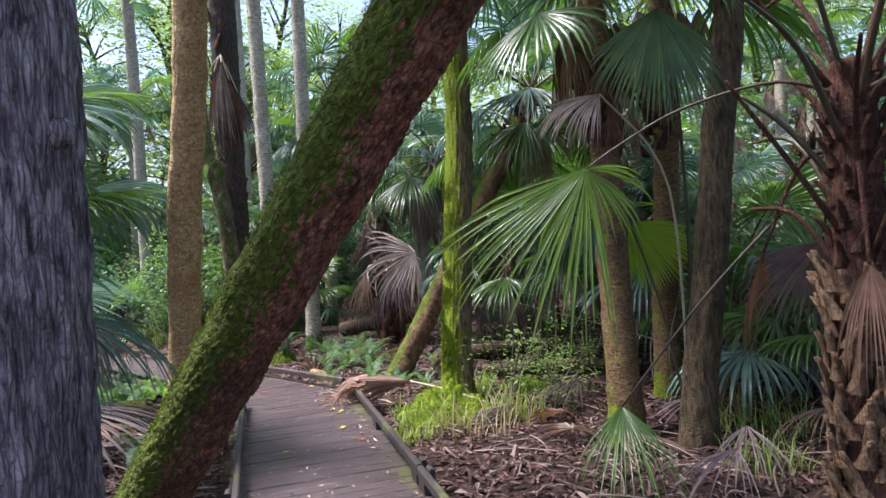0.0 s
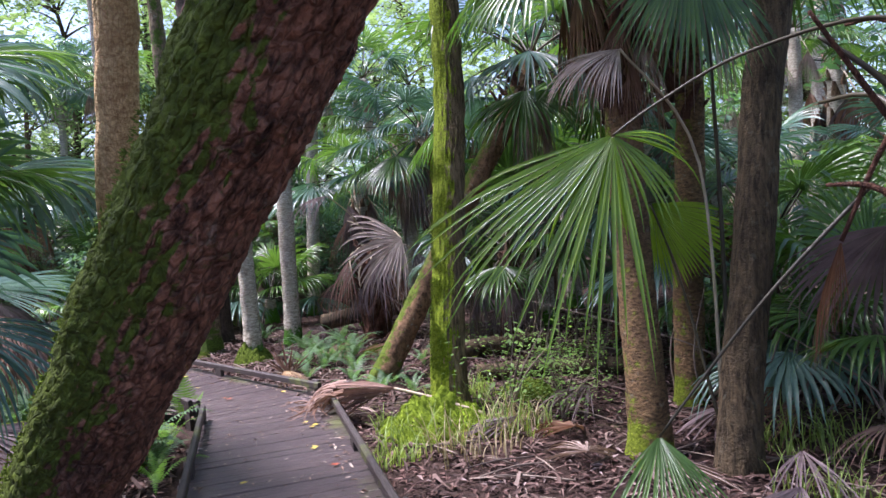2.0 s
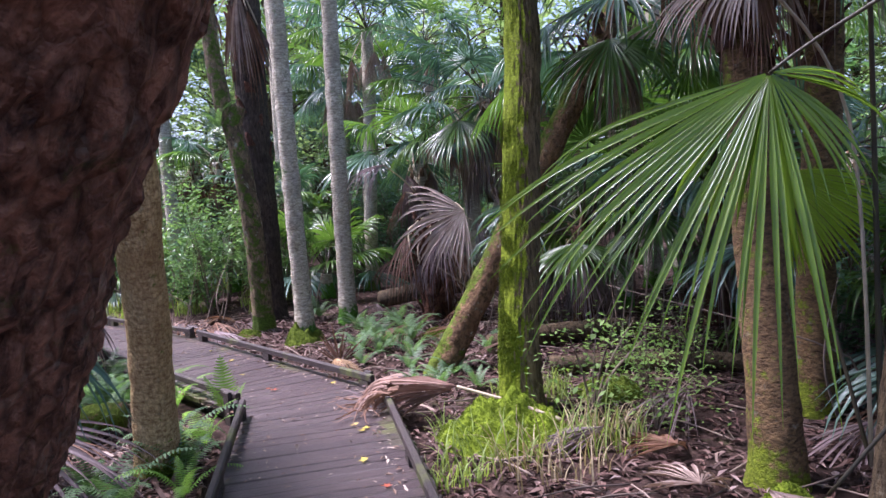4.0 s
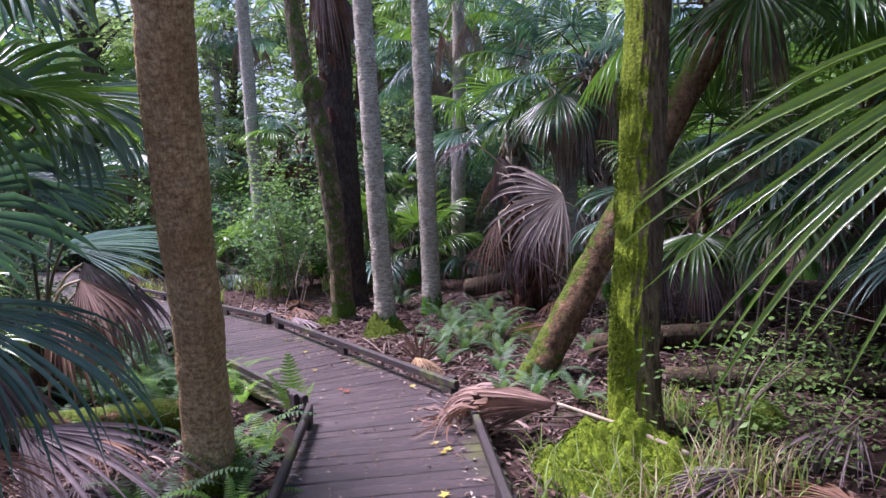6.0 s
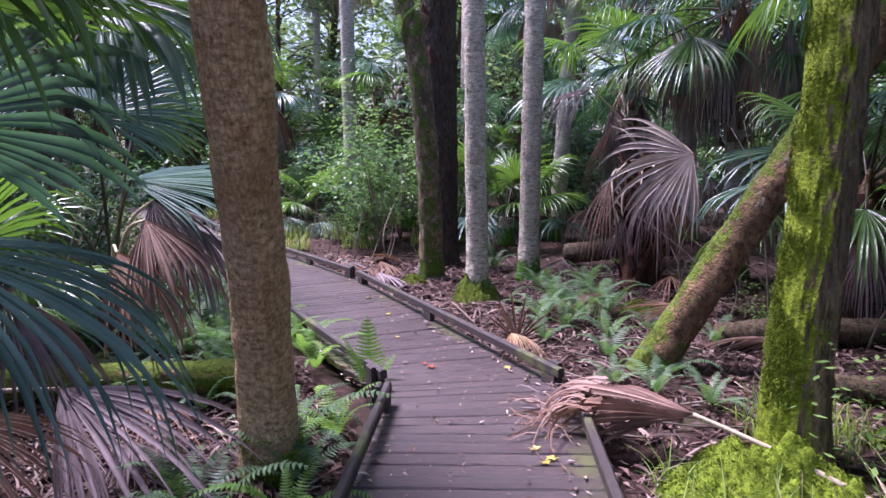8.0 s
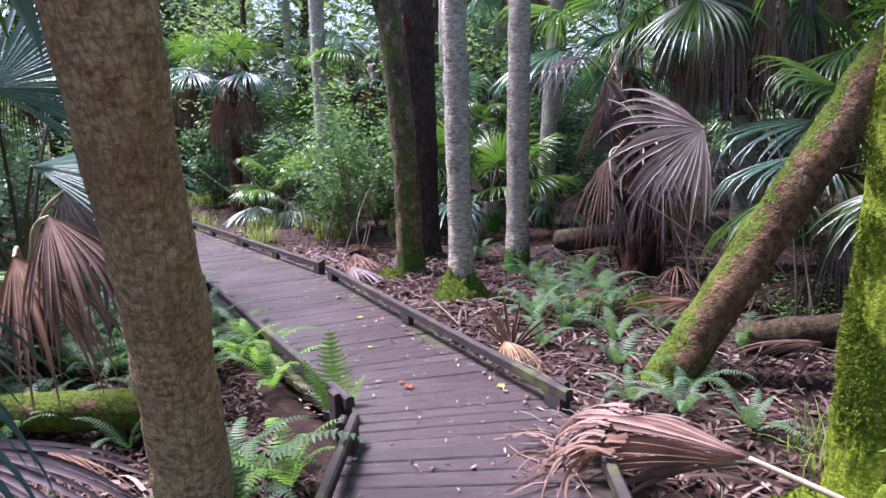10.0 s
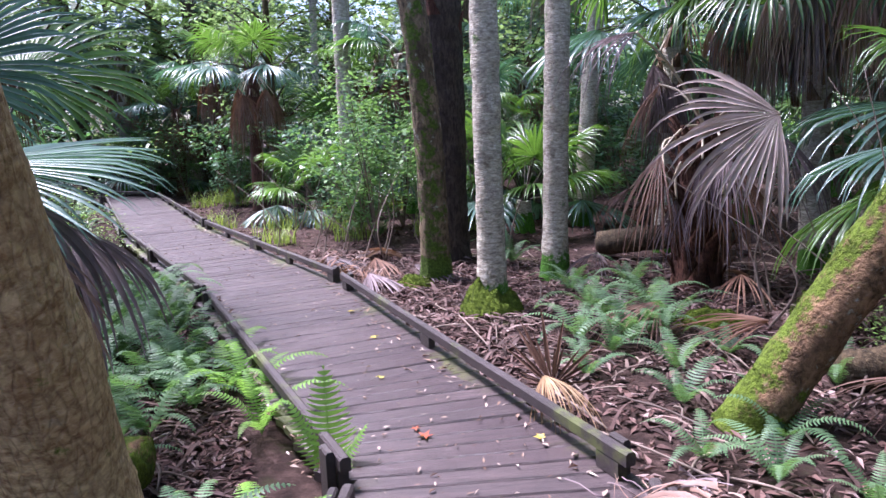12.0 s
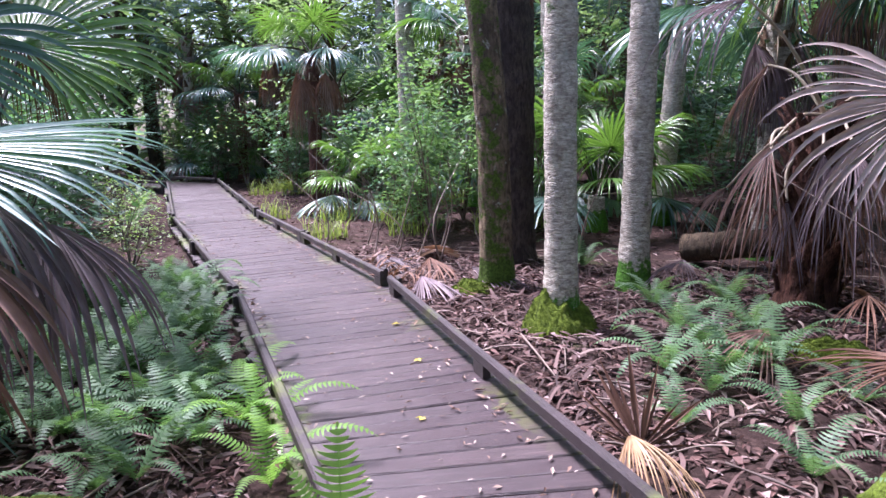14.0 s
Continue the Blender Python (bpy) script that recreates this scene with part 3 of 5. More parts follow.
# kerb rails on short blocks
RAIL_Z = 0.14
for side in (1, -1):
    line = offset_line(side * 0.585)
    for i, (a, b) in enumerate(zip(line, line[1:])):
        length = (b - a).length
        d = (b - a) / length
        k = max(1, round(length / 2.9))
        for j in range(k):
            p = a + d * (length * j / k + (0.1 if j == 0 else 0.004))
            q = a + d * (length * (j + 1) / k - (0.1 if j == k - 1 else 0.004))
            part("rail", box_between(p, q, 0.045, 0.08, RAIL_Z + rnd.uniform(-0.006, 0.006), 0.01, rnd.uniform(-0.006, 0.006)), M["rail"], boardwalk, smooth=False)
            for u in (0.03, 0.5, 0.97):
                c = p.lerp(q, u)
                part("block", box_between(c - d * 0.07, c + d * 0.07, 0.042, 0.004, 0.079), M["rail"], boardwalk, smooth=False)
            for u in (0.03, 0.97):
                c = p.lerp(q, u) + Vector((d.y, -d.x)) * 0.042 * side
                part("post", box_between(c - d * 0.045, c + d * 0.045, 0.035, -0.25, RAIL_Z + 0.004), M["rail"], boardwalk, smooth=False)


# ---- trees ----
def tree(name, label, pts, r0, r1, flare, relief, mat, sides=40, step=0.035, category="tree", group=""):
    p = Vector(pts[0])
    root = thing(name, p.x, p.y, p.z, label, category, group)
    part("trunk", trunk_shape(pts, r0, r1, flare, relief, sides, step), M[mat], root)
    return root


LEAN_PTS = [(-1.95, 3.4, -0.3), (-1.71, 3.23, 0.0), (-0.83, 2.53, 1.1), (-0.02, 1.9, 2.12), (0.75, 1.35, 3.2), (1.5, 0.9, 5.0)]
lean_tree = tree("leaning_tree", "leaning tree trunk with plated brown bark and green moss", [(-1.95, 3.4, -0.3), (-1.71, 3.23, 0.0), (-0.83, 2.53, 1.1), (-0.02, 1.9, 2.12), (0.75, 1.35, 3.2), (1.5, 0.9, 5.0)], 0.135, 0.115, 0.03, plated, "bark_plated", 110, 0.012)
moss_tufts(lean_tree, LEAN_PTS, 0.135, (-0.8, 0.3, 0.5), 9000, 3, 0.0, 0.75, 0.75, "moss_olive", 0.6)
moss_tufts(lean_tree, LEAN_PTS, 0.137, (-1, 0.5, 0.15), 3200, 13, 0.0, 0.6, 0.4, "moss", 0.6)
grey_tree = tree("grey_tree", "upright tree trunk with grey fissured bark", [(-1.33, 2.1, -0.25), (-1.33, 2.1, 1.0), (-1.3, 2.1, 2.2), (-1.25, 2.12, 6.0)], 0.225, 0.2, 0.05, fissured, "bark_grey", 150, 0.016)
knob = Shape()
tube(knob, [Vector(p) for p in ((0.16, -0.05, 2.14), (0.22, -0.06, 2.15), (0.26, -0.07, 2.16), (0.27, -0.07, 2.16))], lambda t: 0.05 * (1 - 0.75 * t ** 3), 10, lambda a, s, p: 0.008 * noise.noise(p * 30))
part("branch_stub", knob, M["bark_grey"], grey_tree)
BROWN_PTS = [(-2.43, 6.14, -0.2), (-2.37, 6.06, 0.3), (-2.21, 5.8, 1.0), (-1.97, 5.38, 2.0)]
brown_tree = tree("brown_tree", "slender brown tree trunk with finely cracked bark, mossy at its foot", [(-2.43, 6.14, -0.2), (-2.37, 6.06, 0.3), (-2.21, 5.8, 1.0), (-1.97, 5.38, 2.0), (-1.72, 5.0, 3.0), (-1.2, 4.2, 6.0)], 0.137, 0.11, 0.04, scaly, "bark_brown", 96, 0.014)
moss_tufts(brown_tree, BROWN_PTS, 0.165, (0.9, -0.5, 0), 700, 9, 0.06, 0.26, 0.8)
MOSSY_PTS = [(0.05, 6.95, -0.25), (0.06, 6.98, 0.3), (0.12, 7.06, 1.0), (0.2, 7.2, 2.0), (0.28, 7.35, 3.2), (0.35, 7.5, 7.0)]
mossy_tree = tree("mossy_tree", "tree trunk thick with bright green moss", [(0.05, 6.95, -0.25), (0.06, 6.98, 0.3), (0.12, 7.06, 1.0), (0.2, 7.2, 2.0), (0.28, 7.35, 3.2), (0.35, 7.5, 7.0)], 0.15, 0.115, 0.09, fissured, "bark_moss", 80, 0.016)
moss_tufts(mossy_tree, MOSSY_PTS, 0.155, (-1, -0.45, 0), 10000, 5, 0.0, 0.62, 1.1, "moss", 0.75)
tree("furrowed_tree", "dark furrowed tree trunk", [(1.78, 5.1, -0.25), (1.83, 5.12, 0.3), (2.0, 5.2, 1.2), (2.16, 5.27, 2.2), (2.32, 5.3, 3.2), (2.5, 5.4, 6.5)], 0.122, 0.09, 0.05, furrowed, "bark_dark", 56, 0.018)
snag = tree("mossy_snag", "dark mossy trunk that forks, ferns growing in its fork", [(-3.45, 11.35, -0.25), (-3.44, 11.3, 0.4), (-3.44, 11.25, 1.3), (-3.5, 11.2, 2.3), (-3.6, 11.2, 2.9)], 0.14, 0.12, 0.06, furrowed, "bark_palm_moss", 40, 0.025)
for a in ([(-3.58, 11.2, 2.75), (-3.68, 11.18, 3.2), (-3.76, 11.2, 4.0), (-3.8, 11.2, 6.0)], [(-3.58, 11.2, 2.75), (-3.5, 11.2, 2.95), (-3.44, 11.2, 3.05)]):
    part("limb", trunk_shape(a, 0.12, 0.08, 0, furrowed, 24, 0.05, origin=snag.location), M["bark_palm_moss"], snag)
dark = tree("dark_tree", "broad dark trunk with rough bark and hanging dead leaves", [(-3.72, 12.4, -0.25), (-3.7, 12.4, 1.0), (-3.68, 12.4, 3.0), (-3.6, 12.4, 7.0)], 0.25, 0.22, 0.1, plated, "bark_black", 64, 0.03)
for i, (e, ax, m, r) in enumerate((((-3.75, 12.05, 4.75), (0.1, -0.2, -1), "tan", 1.25), ((-3.5, 12.08, 4.6), (0.12, -0.1, -1), "rust", 1.2), ((-3.6, 12.02, 4.9), (-0.05, -0.2, -1), "dead", 1.4), ((-3.4, 12.2, 4.4), (0.2, 0.0, -1), "mauve", 1.0), ((-4.0, 12.15, 4.6), (-0.2, -0.1, -1), "rust", 0.9))):
    hero_frond("frond", dark, e, ax, (ax[0], -1, 0.2), r, 20, 34, 0.8, m, "hanging dead brown fan leaf", [(-3.62, 12.4, 4.9), (-3.65, 12.2, 5.1), e], 0.3, 8, 400 + i, 0.014, "petiole_pale", pleat=0.6, ragged=0.3, jitter=0.8)
boots(dark, (0.02, 0, 2.6), (0.06, 0, 6.0), 0.225, 34, 61, "fibre", 0.2, 0.5)

# leaf heads: out of view on the tall near palms, there to cast shade
CROWN = [("green", 55, 4), ("blue", 20, 4)]
palm(-2.52, 10.2, 7.4, CROWN, 0.115, (-0.05, 0.1), label="tall palm with a smooth grey ringed trunk, mossy at its foot", sides=48, step=0.02, base_z=-0.2)
palm(-2.28, 11.6, 8.2, CROWN, 0.125, (0.15, 0.2), label="tall palm with a smooth grey ringed trunk", sides=40, step=0.025, base_z=-0.2)
palm(-7.0, 16.3, 8.0, CROWN, 0.15, (0.1, -0.2), label="tall grey palm trunk among shrubs", base_z=-0.2)
palm(-5.2, 18.5, 9.0, CROWN, 0.16, (0.1, 0.2), label="tall grey palm trunk among shrubs")
palm(-3.4, 17.0, 4.6, [("green", 55, 5), ("blue", 20, 7), ("blue", -15, 6), ("dead", -60, 6)], 0.13, (0.2, 0.1))
# the leaning palm
lp = thing("leaning_palm", -0.7, 8.4, -0.2, "leaning palm trunk with moss and pale lichen", "palm")
LP = [(-0.7, 8.4, -0.2), (-0.55, 8.42, 0.1), (0.0, 8.48, 1.05), (0.55, 8.54, 2.0), (1.0, 8.6, 2.75), (1.25, 8.65, 3.3)]
part("trunk", trunk_shape(LP, 0.135, 0.12, 0.05, ringed, 48, 0.018), M["bark_lean"], lp)
moss_tufts(lp, LP, 0.14, (-0.8, -0.1, 0.6), 3000, 8, 0.0, 0.6, 0.9, "moss_olive", 0.7)
boots(lp, (1.5, 0.16, 2.7), (1.95, 0.25, 3.5), 0.11, 26, 3, "fibre", 0.13, 1.2)
add_fronds(lp, Vector((1.95, 0.25, 3.5)), [("blue", 60, 5), ("green", 30, 6), ("blue", -10, 6), ("green", -25, 5), ("dead", -70, 4)], 12)
# palm with a shaggy waist beside the main leaf
rp = thing("shaggy_palm", 1.36, 5.5, -0.2, "palm with a brown ringed trunk and ragged dead leaf bases", "palm")
part("trunk", trunk_shape([(1.36, 5.5, -0.2), (1.37, 5.55, 0.4), (1.4, 5.72, 1.2), (1.43, 5.85, 2.0), (1.45, 6.0, 3.0), (1.45, 6.1, 3.8)], 0.135, 0.115, 0.05, ringed, 48, 0.018), M["bark_ringed"], rp)
boots(rp, (0.07, 0.36, 2.3), (0.09, 0.5, 3.2), 0.11, 26, 9, "fibre", 0.22, 1.3)
add_fronds(rp, Vector((0.09, 0.6, 4.0)), [("green", 50, 5), ("blue", 15, 6), ("green", -20, 5), ("rust", -60, 6)], 4)
sp = thing("mossy_palm", 2.25, 6.6, -0.2, "slender palm with a mossy trunk and dead leaf bases", "palm")
part("trunk", trunk_shape([(2.05, 6.6, -0.2), (2.1, 6.6, 1.0), (2.2, 6.6, 2.2), (2.25, 6.6, 4.0)], 0.125, 0.11, 0.04, ringed, 32, 0.03), M["bark_ringed"], sp, at=Matrix.Translation((-0.2, 0, 0)))
boots(sp, (-0.15, 0, 2.3), (-0.1, 0, 3.0), 0.09, 16, 15, "fibre", 0.2, 1.3)
add_fronds(sp, Vector((0, 0, 4.2)), [("green", 50, 4), ("green", 10, 6), ("dead", -60, 6)], 14)

for i, (e, ax, m) in enumerate((((1.4, 5.7, 2.85), (-0.15, -0.3, -1), "rust"), ((1.55, 5.75, 2.7), (0.2, -0.3, -1), "dead"), ((1.32, 5.75, 2.7), (-0.25, -0.2, -1), "tan"), ((1.45, 5.68, 2.55), (0.0, -0.25, -1), "rust"))):
    hero_frond("frond", rp, e, ax, (ax[0], -1, 0.3), 0.6, 16, 60, 1.2, m, "ragged dead brown fan leaf", None, 0.15, 8, 200 + i, pleat=0.6, ragged=0.35)
# the near booted palm and its long leaves
np_ = thing("booted_palm", 2.2, 3.65, -0.2, "palm whose trunk is covered in crossing tan leaf bases", "palm")
part("trunk", trunk_shape([(2.2, 3.65, -0.2), (2.2, 3.65, 0.8), (2.22, 3.67, 1.6), (2.25, 3.7, 2.3)], 0.17, 0.11, 0.03, ringed, 32, 0.04), M["fibre"], np_)
boots(np_, (0, 0, 0.0), (0.01, 0.01, 1.35), 0.175, 120, 21, "boot", 0.15, 0.75)
boots(np_, (0.01, 0.01, 1.3), (0.05, 0.05, 2.45), 0.13, 46, 22, "fibre", 0.13, 1.4)
rnd = random.Random(99)
for i in range(20):
    a, z0, L = i * 2.4, 1.35 + 0.06 * i, rnd.uniform(0.6, 1.25)
    o = Vector((math.cos(a), math.sin(a), 0))
    e = o * L * 0.75 + UP * (z0 + L * rnd.uniform(0.35, 0.9))
    st = Shape()
    tube(st, spline([tuple(o * 0.1 + UP * z0), tuple(o * (0.1 + L * 0.3) + UP * (z0 + L * 0.42)), tuple(e)], 5), lambda t: 0.021 - 0.012 * t, 6)
    part("leaf_stalk", st, M["fibre" if i % 3 else "petiole"], np_)
top = Vector((2.22, 3.68, 2.1))
main_leaf = hero_frond("frond", np_, (0.91, 4.22, 1.88), (-0.66, -0.2, -0.66), (-0.25, -0.85, 0.45), 1.12, 29, 92, 0.4, "bright", "bright green fan leaf, its halves folded downwards", [top, (1.9, 3.8, 2.24), (1.45, 4.02, 2.17), (1.1, 4.17, 2.0), (0.91, 4.22, 1.88)], 0.36, 10, 3, 0.008, pleat=0.4, cover=0.95, ragged=0.2, fold=0.12, jitter=0.8, taper=0.08, tips=0.25)
for i, (ax, nm, r, c, sp_, dr) in enumerate((((0.42, -0.25, -0.6), (0.2, -0.8, 0.5), 0.5, 12, 60, 1.4), ((0.75, 0.15, 0.0), (0.0, -0.6, 0.8), 0.48, 6, 46, 1.6), ((-0.2, 0.35, -0.85), (-0.3, -0.9, 0.2), 0.62, 8, 60, 0.6))):
    part("folded_half", fan_blade(Vector((0.91, 4.22, 1.88)) - np_.location, ax, nm, r, c, radians(sp_), dr, 0.4, 9, 311 + i, 0.2, 0.4, 0.1, 1.0, 0.5, 0.1, 0.5), M["bright"], main_leaf)
for i, (e, m) in enumerate((((1.6, 3.3, 3.4), "green"), ((3.0, 3.2, 3.2), "green"), ((3.1, 4.4, 2.5), "blue"), ((2.9, 2.7, 2.2), "blue"), ((2.75, 5.0, 1.3), "mauve"))):
    e = Vector(e)
    d = (e - top).normalized()
    hero_frond("frond", np_, e, d - UP * 0.5, UP + d * 0.2, 0.85, 40, 200, 1.2, m, "", [top, top.lerp(e, 0.5) + UP * 0.12, e], 0.5, 8, 40 + i, 0.013)
for i, (e, m) in enumerate((((2.0, 3.25, 1.25), "rust"), ((2.45, 4.05, 1.2), "mauve"), ((1.85, 4.0, 1.3), "rust"))):
    e = Vector(e)
    hero_frond("frond", np_, e, (e.x - 2.2, e.y - 3.65, -1.2), (e.x - 2.2, e.y - 3.65, 0.3), 0.6, 22, 80, 3.0, m, "hanging dead brown fan leaf", [top - UP * 0.3, top.lerp(e, 0.5) + UP * 0.1, e], 0.3, 7, 60 + i, 0.014, "fibre")
# the bare thin petiole that slants across
hero_frond("frond", np_, (1.0, 4.12, 0.44), (-0.1, -0.75, -0.42), (0, -0.55, 0.8), 0.7, 26, 96, 0.9, "green", "low green fan leaf with parted segments", [(1.98, 3.95, 1.55), (1.5, 4.05, 1.05), (1.0, 4.12, 0.44)], 0.2, 9, 8, 0.009, ragged=0.22, jitter=0.6, tips=0.5)

hp = thing("young_palm", 1.9, 5.55, -0.15, "young palm with dark green hanging fan leaves", "palm")
hero_frond("frond", hp, (1.75, 5.25, 3.15), (-0.05, -0.3, -1), (0, -1, 0.3), 0.95, 40, 130, 0.8, "green", "dark green hanging fan leaf", [(1.95, 5.6, -0.1), (2.05, 5.75, 1.5), (1.95, 5.55, 2.9), (1.75, 5.25, 3.15)], 0.55, 8, 31, 0.014)
hero_frond("frond", hp, (1.62, 5.95, 1.55), (0.65, -0.1, -0.75), (-0.2, -1, 0.2), 0.68, 36, 100, 0.4, "lime", "yellow-green fan leaf", [(1.9, 5.6, -0.1), (1.8, 5.9, 0.9), (1.62, 5.95, 1.55)], 0.7, 8, 32, 0.01)
hero_frond("frond", hp, (1.3, 5.35, 2.55), (-0.75, -0.2, -0.15), (0, -0.5, 0.8), 0.62, 30, 120, 2.2, "dead", "dead straw-brown fan leaf", [(1.9, 5.6, -0.1), (1.9, 5.7, 1.8), (1.3, 5.35, 2.55)], 0.4, 8, 33, 0.01, "petiole_pale")

# ---- fan palms beside the boardwalk, on the fern side ----
l1 = thing("fan_palm", -3.75, 5.1, -0.15, "low fan palm with large green and silvery leaves", "palm")
t1 = Vector((-3.7, 5.1, 0.25))
for i, (e, ax, nm, r, sp_, dr, m) in enumerate((
        ((-2.68, 4.75, 1.2), (0.55, 0.4, -0.15), (0.45, -0.2, 0.9), 0.98, 140, 2.6, "blue"),
        ((-3.45, 5.3, 1.6), (0.35, 0.1, 0.75), (0.5, -0.75, 0.2), 0.95, 200, 0.9, "blue"),
        ((-2.95, 5.85, 2.15), (0.75, 0.3, 0.1), (0.1, -0.5, 0.9), 0.85, 180, 2.6, "blue"),
        ((-3.6, 5.9, 2.2), (0.1, 0.5, 0.6), (0.3, -0.7, 0.5), 0.9, 220, 1.3, "green"),
        ((-3.1, 4.6, 2.3), (0.6, 0.1, 0.2), (0.1, -0.6, 0.8), 0.9, 200, 1.6, "green"),
        ((-2.95, 4.95, 2.75), (0.75, 0.3, 0.0), (0.1, -0.4, 0.9), 0.9, 180, 1.5, "blue"),
        ((-4.4, 5.2, 2.2), (-0.5, 0.1, 0.4), (0.3, -0.4, 0.8), 0.9, 220, 1.3, "green"),
        ((-3.2, 5.6, 2.9), (0.7, 0.2, 0.1), (0.1, -0.5, 0.85), 0.9, 190, 1.5, "green"),
        ((-3.6, 6.3, 3.1), (0.6, 0.4, 0.2), (0.1, -0.6, 0.75), 0.9, 200, 1.3, "blue"),
        ((-3.4, 5.2, 3.3), (0.7, 0.2, 0.2), (0.1, -0.6, 0.75), 0.9, 200, 1.6, "green"),
        ((-3.05, 5.1, 2.05), (0.95, 0.2, 0.02), (0.0, -0.06, 1), 1.0, 150, 0.25, "green"),
        ((-3.0, 4.75, 2.3), (0.7, 0.45, -0.3), (0.3, -0.45, 0.85), 0.95, 140, 1.7, "green"),
        ((-4.1, 4.3, 2.0), (-0.2, -0.6, 0.3), (0, 0.4, 0.9), 0.9, 220, 1.3, "green"))):
    hero_frond("frond", l1, e, ax, nm, r, 40, sp_, dr, m, "", [t1, t1.lerp(Vector(e), 0.5) + UP * 0.15, e], 0.45 if i == 0 else 0.66, 10, 70 + i, 0.013, ragged=0.18, cover=1.0, jitter=0.35, tips=1.1)
for i, (e, ax, nm, r, sp_, m) in enumerate((
        ((-3.3, 5.72, 0.36), (1, -0.2, -0.12), (0.1, -0.45, 0.9), 1.05, 88, "mauve"),
        ((-3.3, 5.15, 0.45), (0.8, 0.25, -0.35), (0.1, -0.5, 0.85), 0.62, 85, "rust"),
        ((-3.45, 5.6, 0.85), (0.5, 0.1, -0.8), (0.6, -0.3, 0.4), 0.75, 80, "mauve"))):
    hero_frond("frond", l1, e, ax, nm, r, 34, sp_, 1.5, m, "dead greyed fan leaf slumped to the ground", [t1, t1.lerp(Vector(e), 0.5) + UP * 0.1, e], 0.4, 9, 90 + i, 0.012, "petiole_pale", pleat=0.55, cover=1.3, jitter=0.6, ragged=0.25)
l2 = thing("fan_palm", -4.65, 7.45, -0.15, "low fan palm with blue-green leaves and brown hanging ones", "palm")
t2 = Vector((-4.65, 7.45, 0.5))
part("trunk", trunk_shape([(-4.65, 7.45, -0.2), (-4.65, 7.45, 0.5)], 0.14, 0.12, 0.02, ringed, 20, 0.06), M["fibre"], l2)
for i, (e, ax, nm, r, sp_, dr, m) in enumerate((
        ((-3.98, 7.0, 1.3), (0.5, 0.65, 0.05), (0.1, -0.4, 0.9), 0.88, 130, 0.45, "blue"),
        ((-4.55, 7.3, 1.75), (0.2, 0.5, 0.6), (0.4, -0.6, 0.4), 0.8, 180, 1.0, "blue"),
        ((-4.9, 8.1, 1.8), (0.1, 0.6, 0.5), (0.3, -0.7, 0.5), 0.85, 220, 1.2, "green"),
        ((-5.2, 7.0, 1.7), (-0.6, -0.2, 0.3), (0.3, -0.5, 0.7), 0.85, 220, 1.2, "blue"))):
    hero_frond("frond", l2, e, ax, nm, r, 40, sp_, dr, m, "", [t2, t2.lerp(Vector(e), 0.5) + UP * 0.12, e], 0.6, 9, 110 + i, 0.012, tips=0.5, jitter=0.3)
for i, (e, m) in enumerate((((-3.95, 7.15, 1.15), "mauve"), ((-3.75, 6.85, 1.05), "tan"), ((-4.0, 7.5, 0.95), "mauve"), ((-3.9, 6.75, 0.85), "rust"))):
    hero_frond("frond", l2, e, (0.55, -0.15, -0.35), (0.3, -0.4, 0.8), 0.76, 28, 100, 3.2, m, "hanging dead brown fan leaf", [t2, t2.lerp(Vector(e), 0.5) + UP * 0.15, e], 0.45, 9, 130 + i, 0.012, "petiole_pale", pleat=0.5, cover=1.15, jitter=0.5, ragged=0.25)

# ---- the dead palm behind the boardwalk's bend ----
dp = thing("dead_palm", -0.95, 11.4, -0.2, "short dead palm, a shaggy heap of brown leaf bases and fans", "palm")
part("trunk", trunk_shape([(-0.95, 11.4, -0.2), (-0.95, 11.4, 0.5), (-0.9, 11.35, 1.3)], 0.2, 0.16, 0.08, ringed, 24, 0.06), M["fibre"], dp)
boots(dp, (0, 0, 0.1), (0.05, -0.05, 1.45), 0.19, 60, 77, "fibre", 0.24, 1.4)
hero_frond("frond", dp, (-0.42, 10.35, 1.38), (-0.8, -0.2, -0.3), (-0.1, -1, 0.35), 0.86, 28, 150, 1.55, "dead", "large pale dead fan leaf", [(-0.9, 11.35, 1.3), (-0.6, 10.9, 1.5), (-0.42, 10.35, 1.38)], 0.46, 12, 5, 0.013, "petiole_pale", pleat=0.4, cover=1.12, ragged=0.2, jitter=0.35, fold=0.0, tips=0.35, taper=0.15)
for i, (e, ax, m, r, g) in enumerate((
        ((-1.42, 10.6, 2.05), (-0.55, -0.3, -0.05), "mauve", 0.72, 4.5), ((-1.25, 11.0, 1.1), (-0.4, -0.3, -0.8), "rust", 0.8, 3),
        ((-0.75, 10.85, 1.1), (-0.1, -0.5, -0.8), "mauve", 0.85, 3), ((-1.55, 11.6, 0.75), (-0.6, -0.1, -0.3), "rust", 0.55, 4),
        ((-0.3, 11.2, 1.2), (0.5, -0.3, -0.7), "mauve", 0.85, 3), ((-1.3, 11.7, 1.7), (-0.5, 0.1, -0.5), "rust", 0.8, 4))):
    hero_frond("frond", dp, e, ax, (ax[0], ax[1] - 0.3, 0.6), r, 20, 85, g * 0.8, m if m != "rust" else "tan", "hanging dead brown fan leaf", [(-0.9, 11.35, 1.3), Vector((-0.9, 11.35, 1.5)).lerp(Vector(e), 0.5), e], 0.2, 9, 150 + i, 0.012, "petiole_pale", pleat=0.55, ragged=0.35, jitter=0.8)
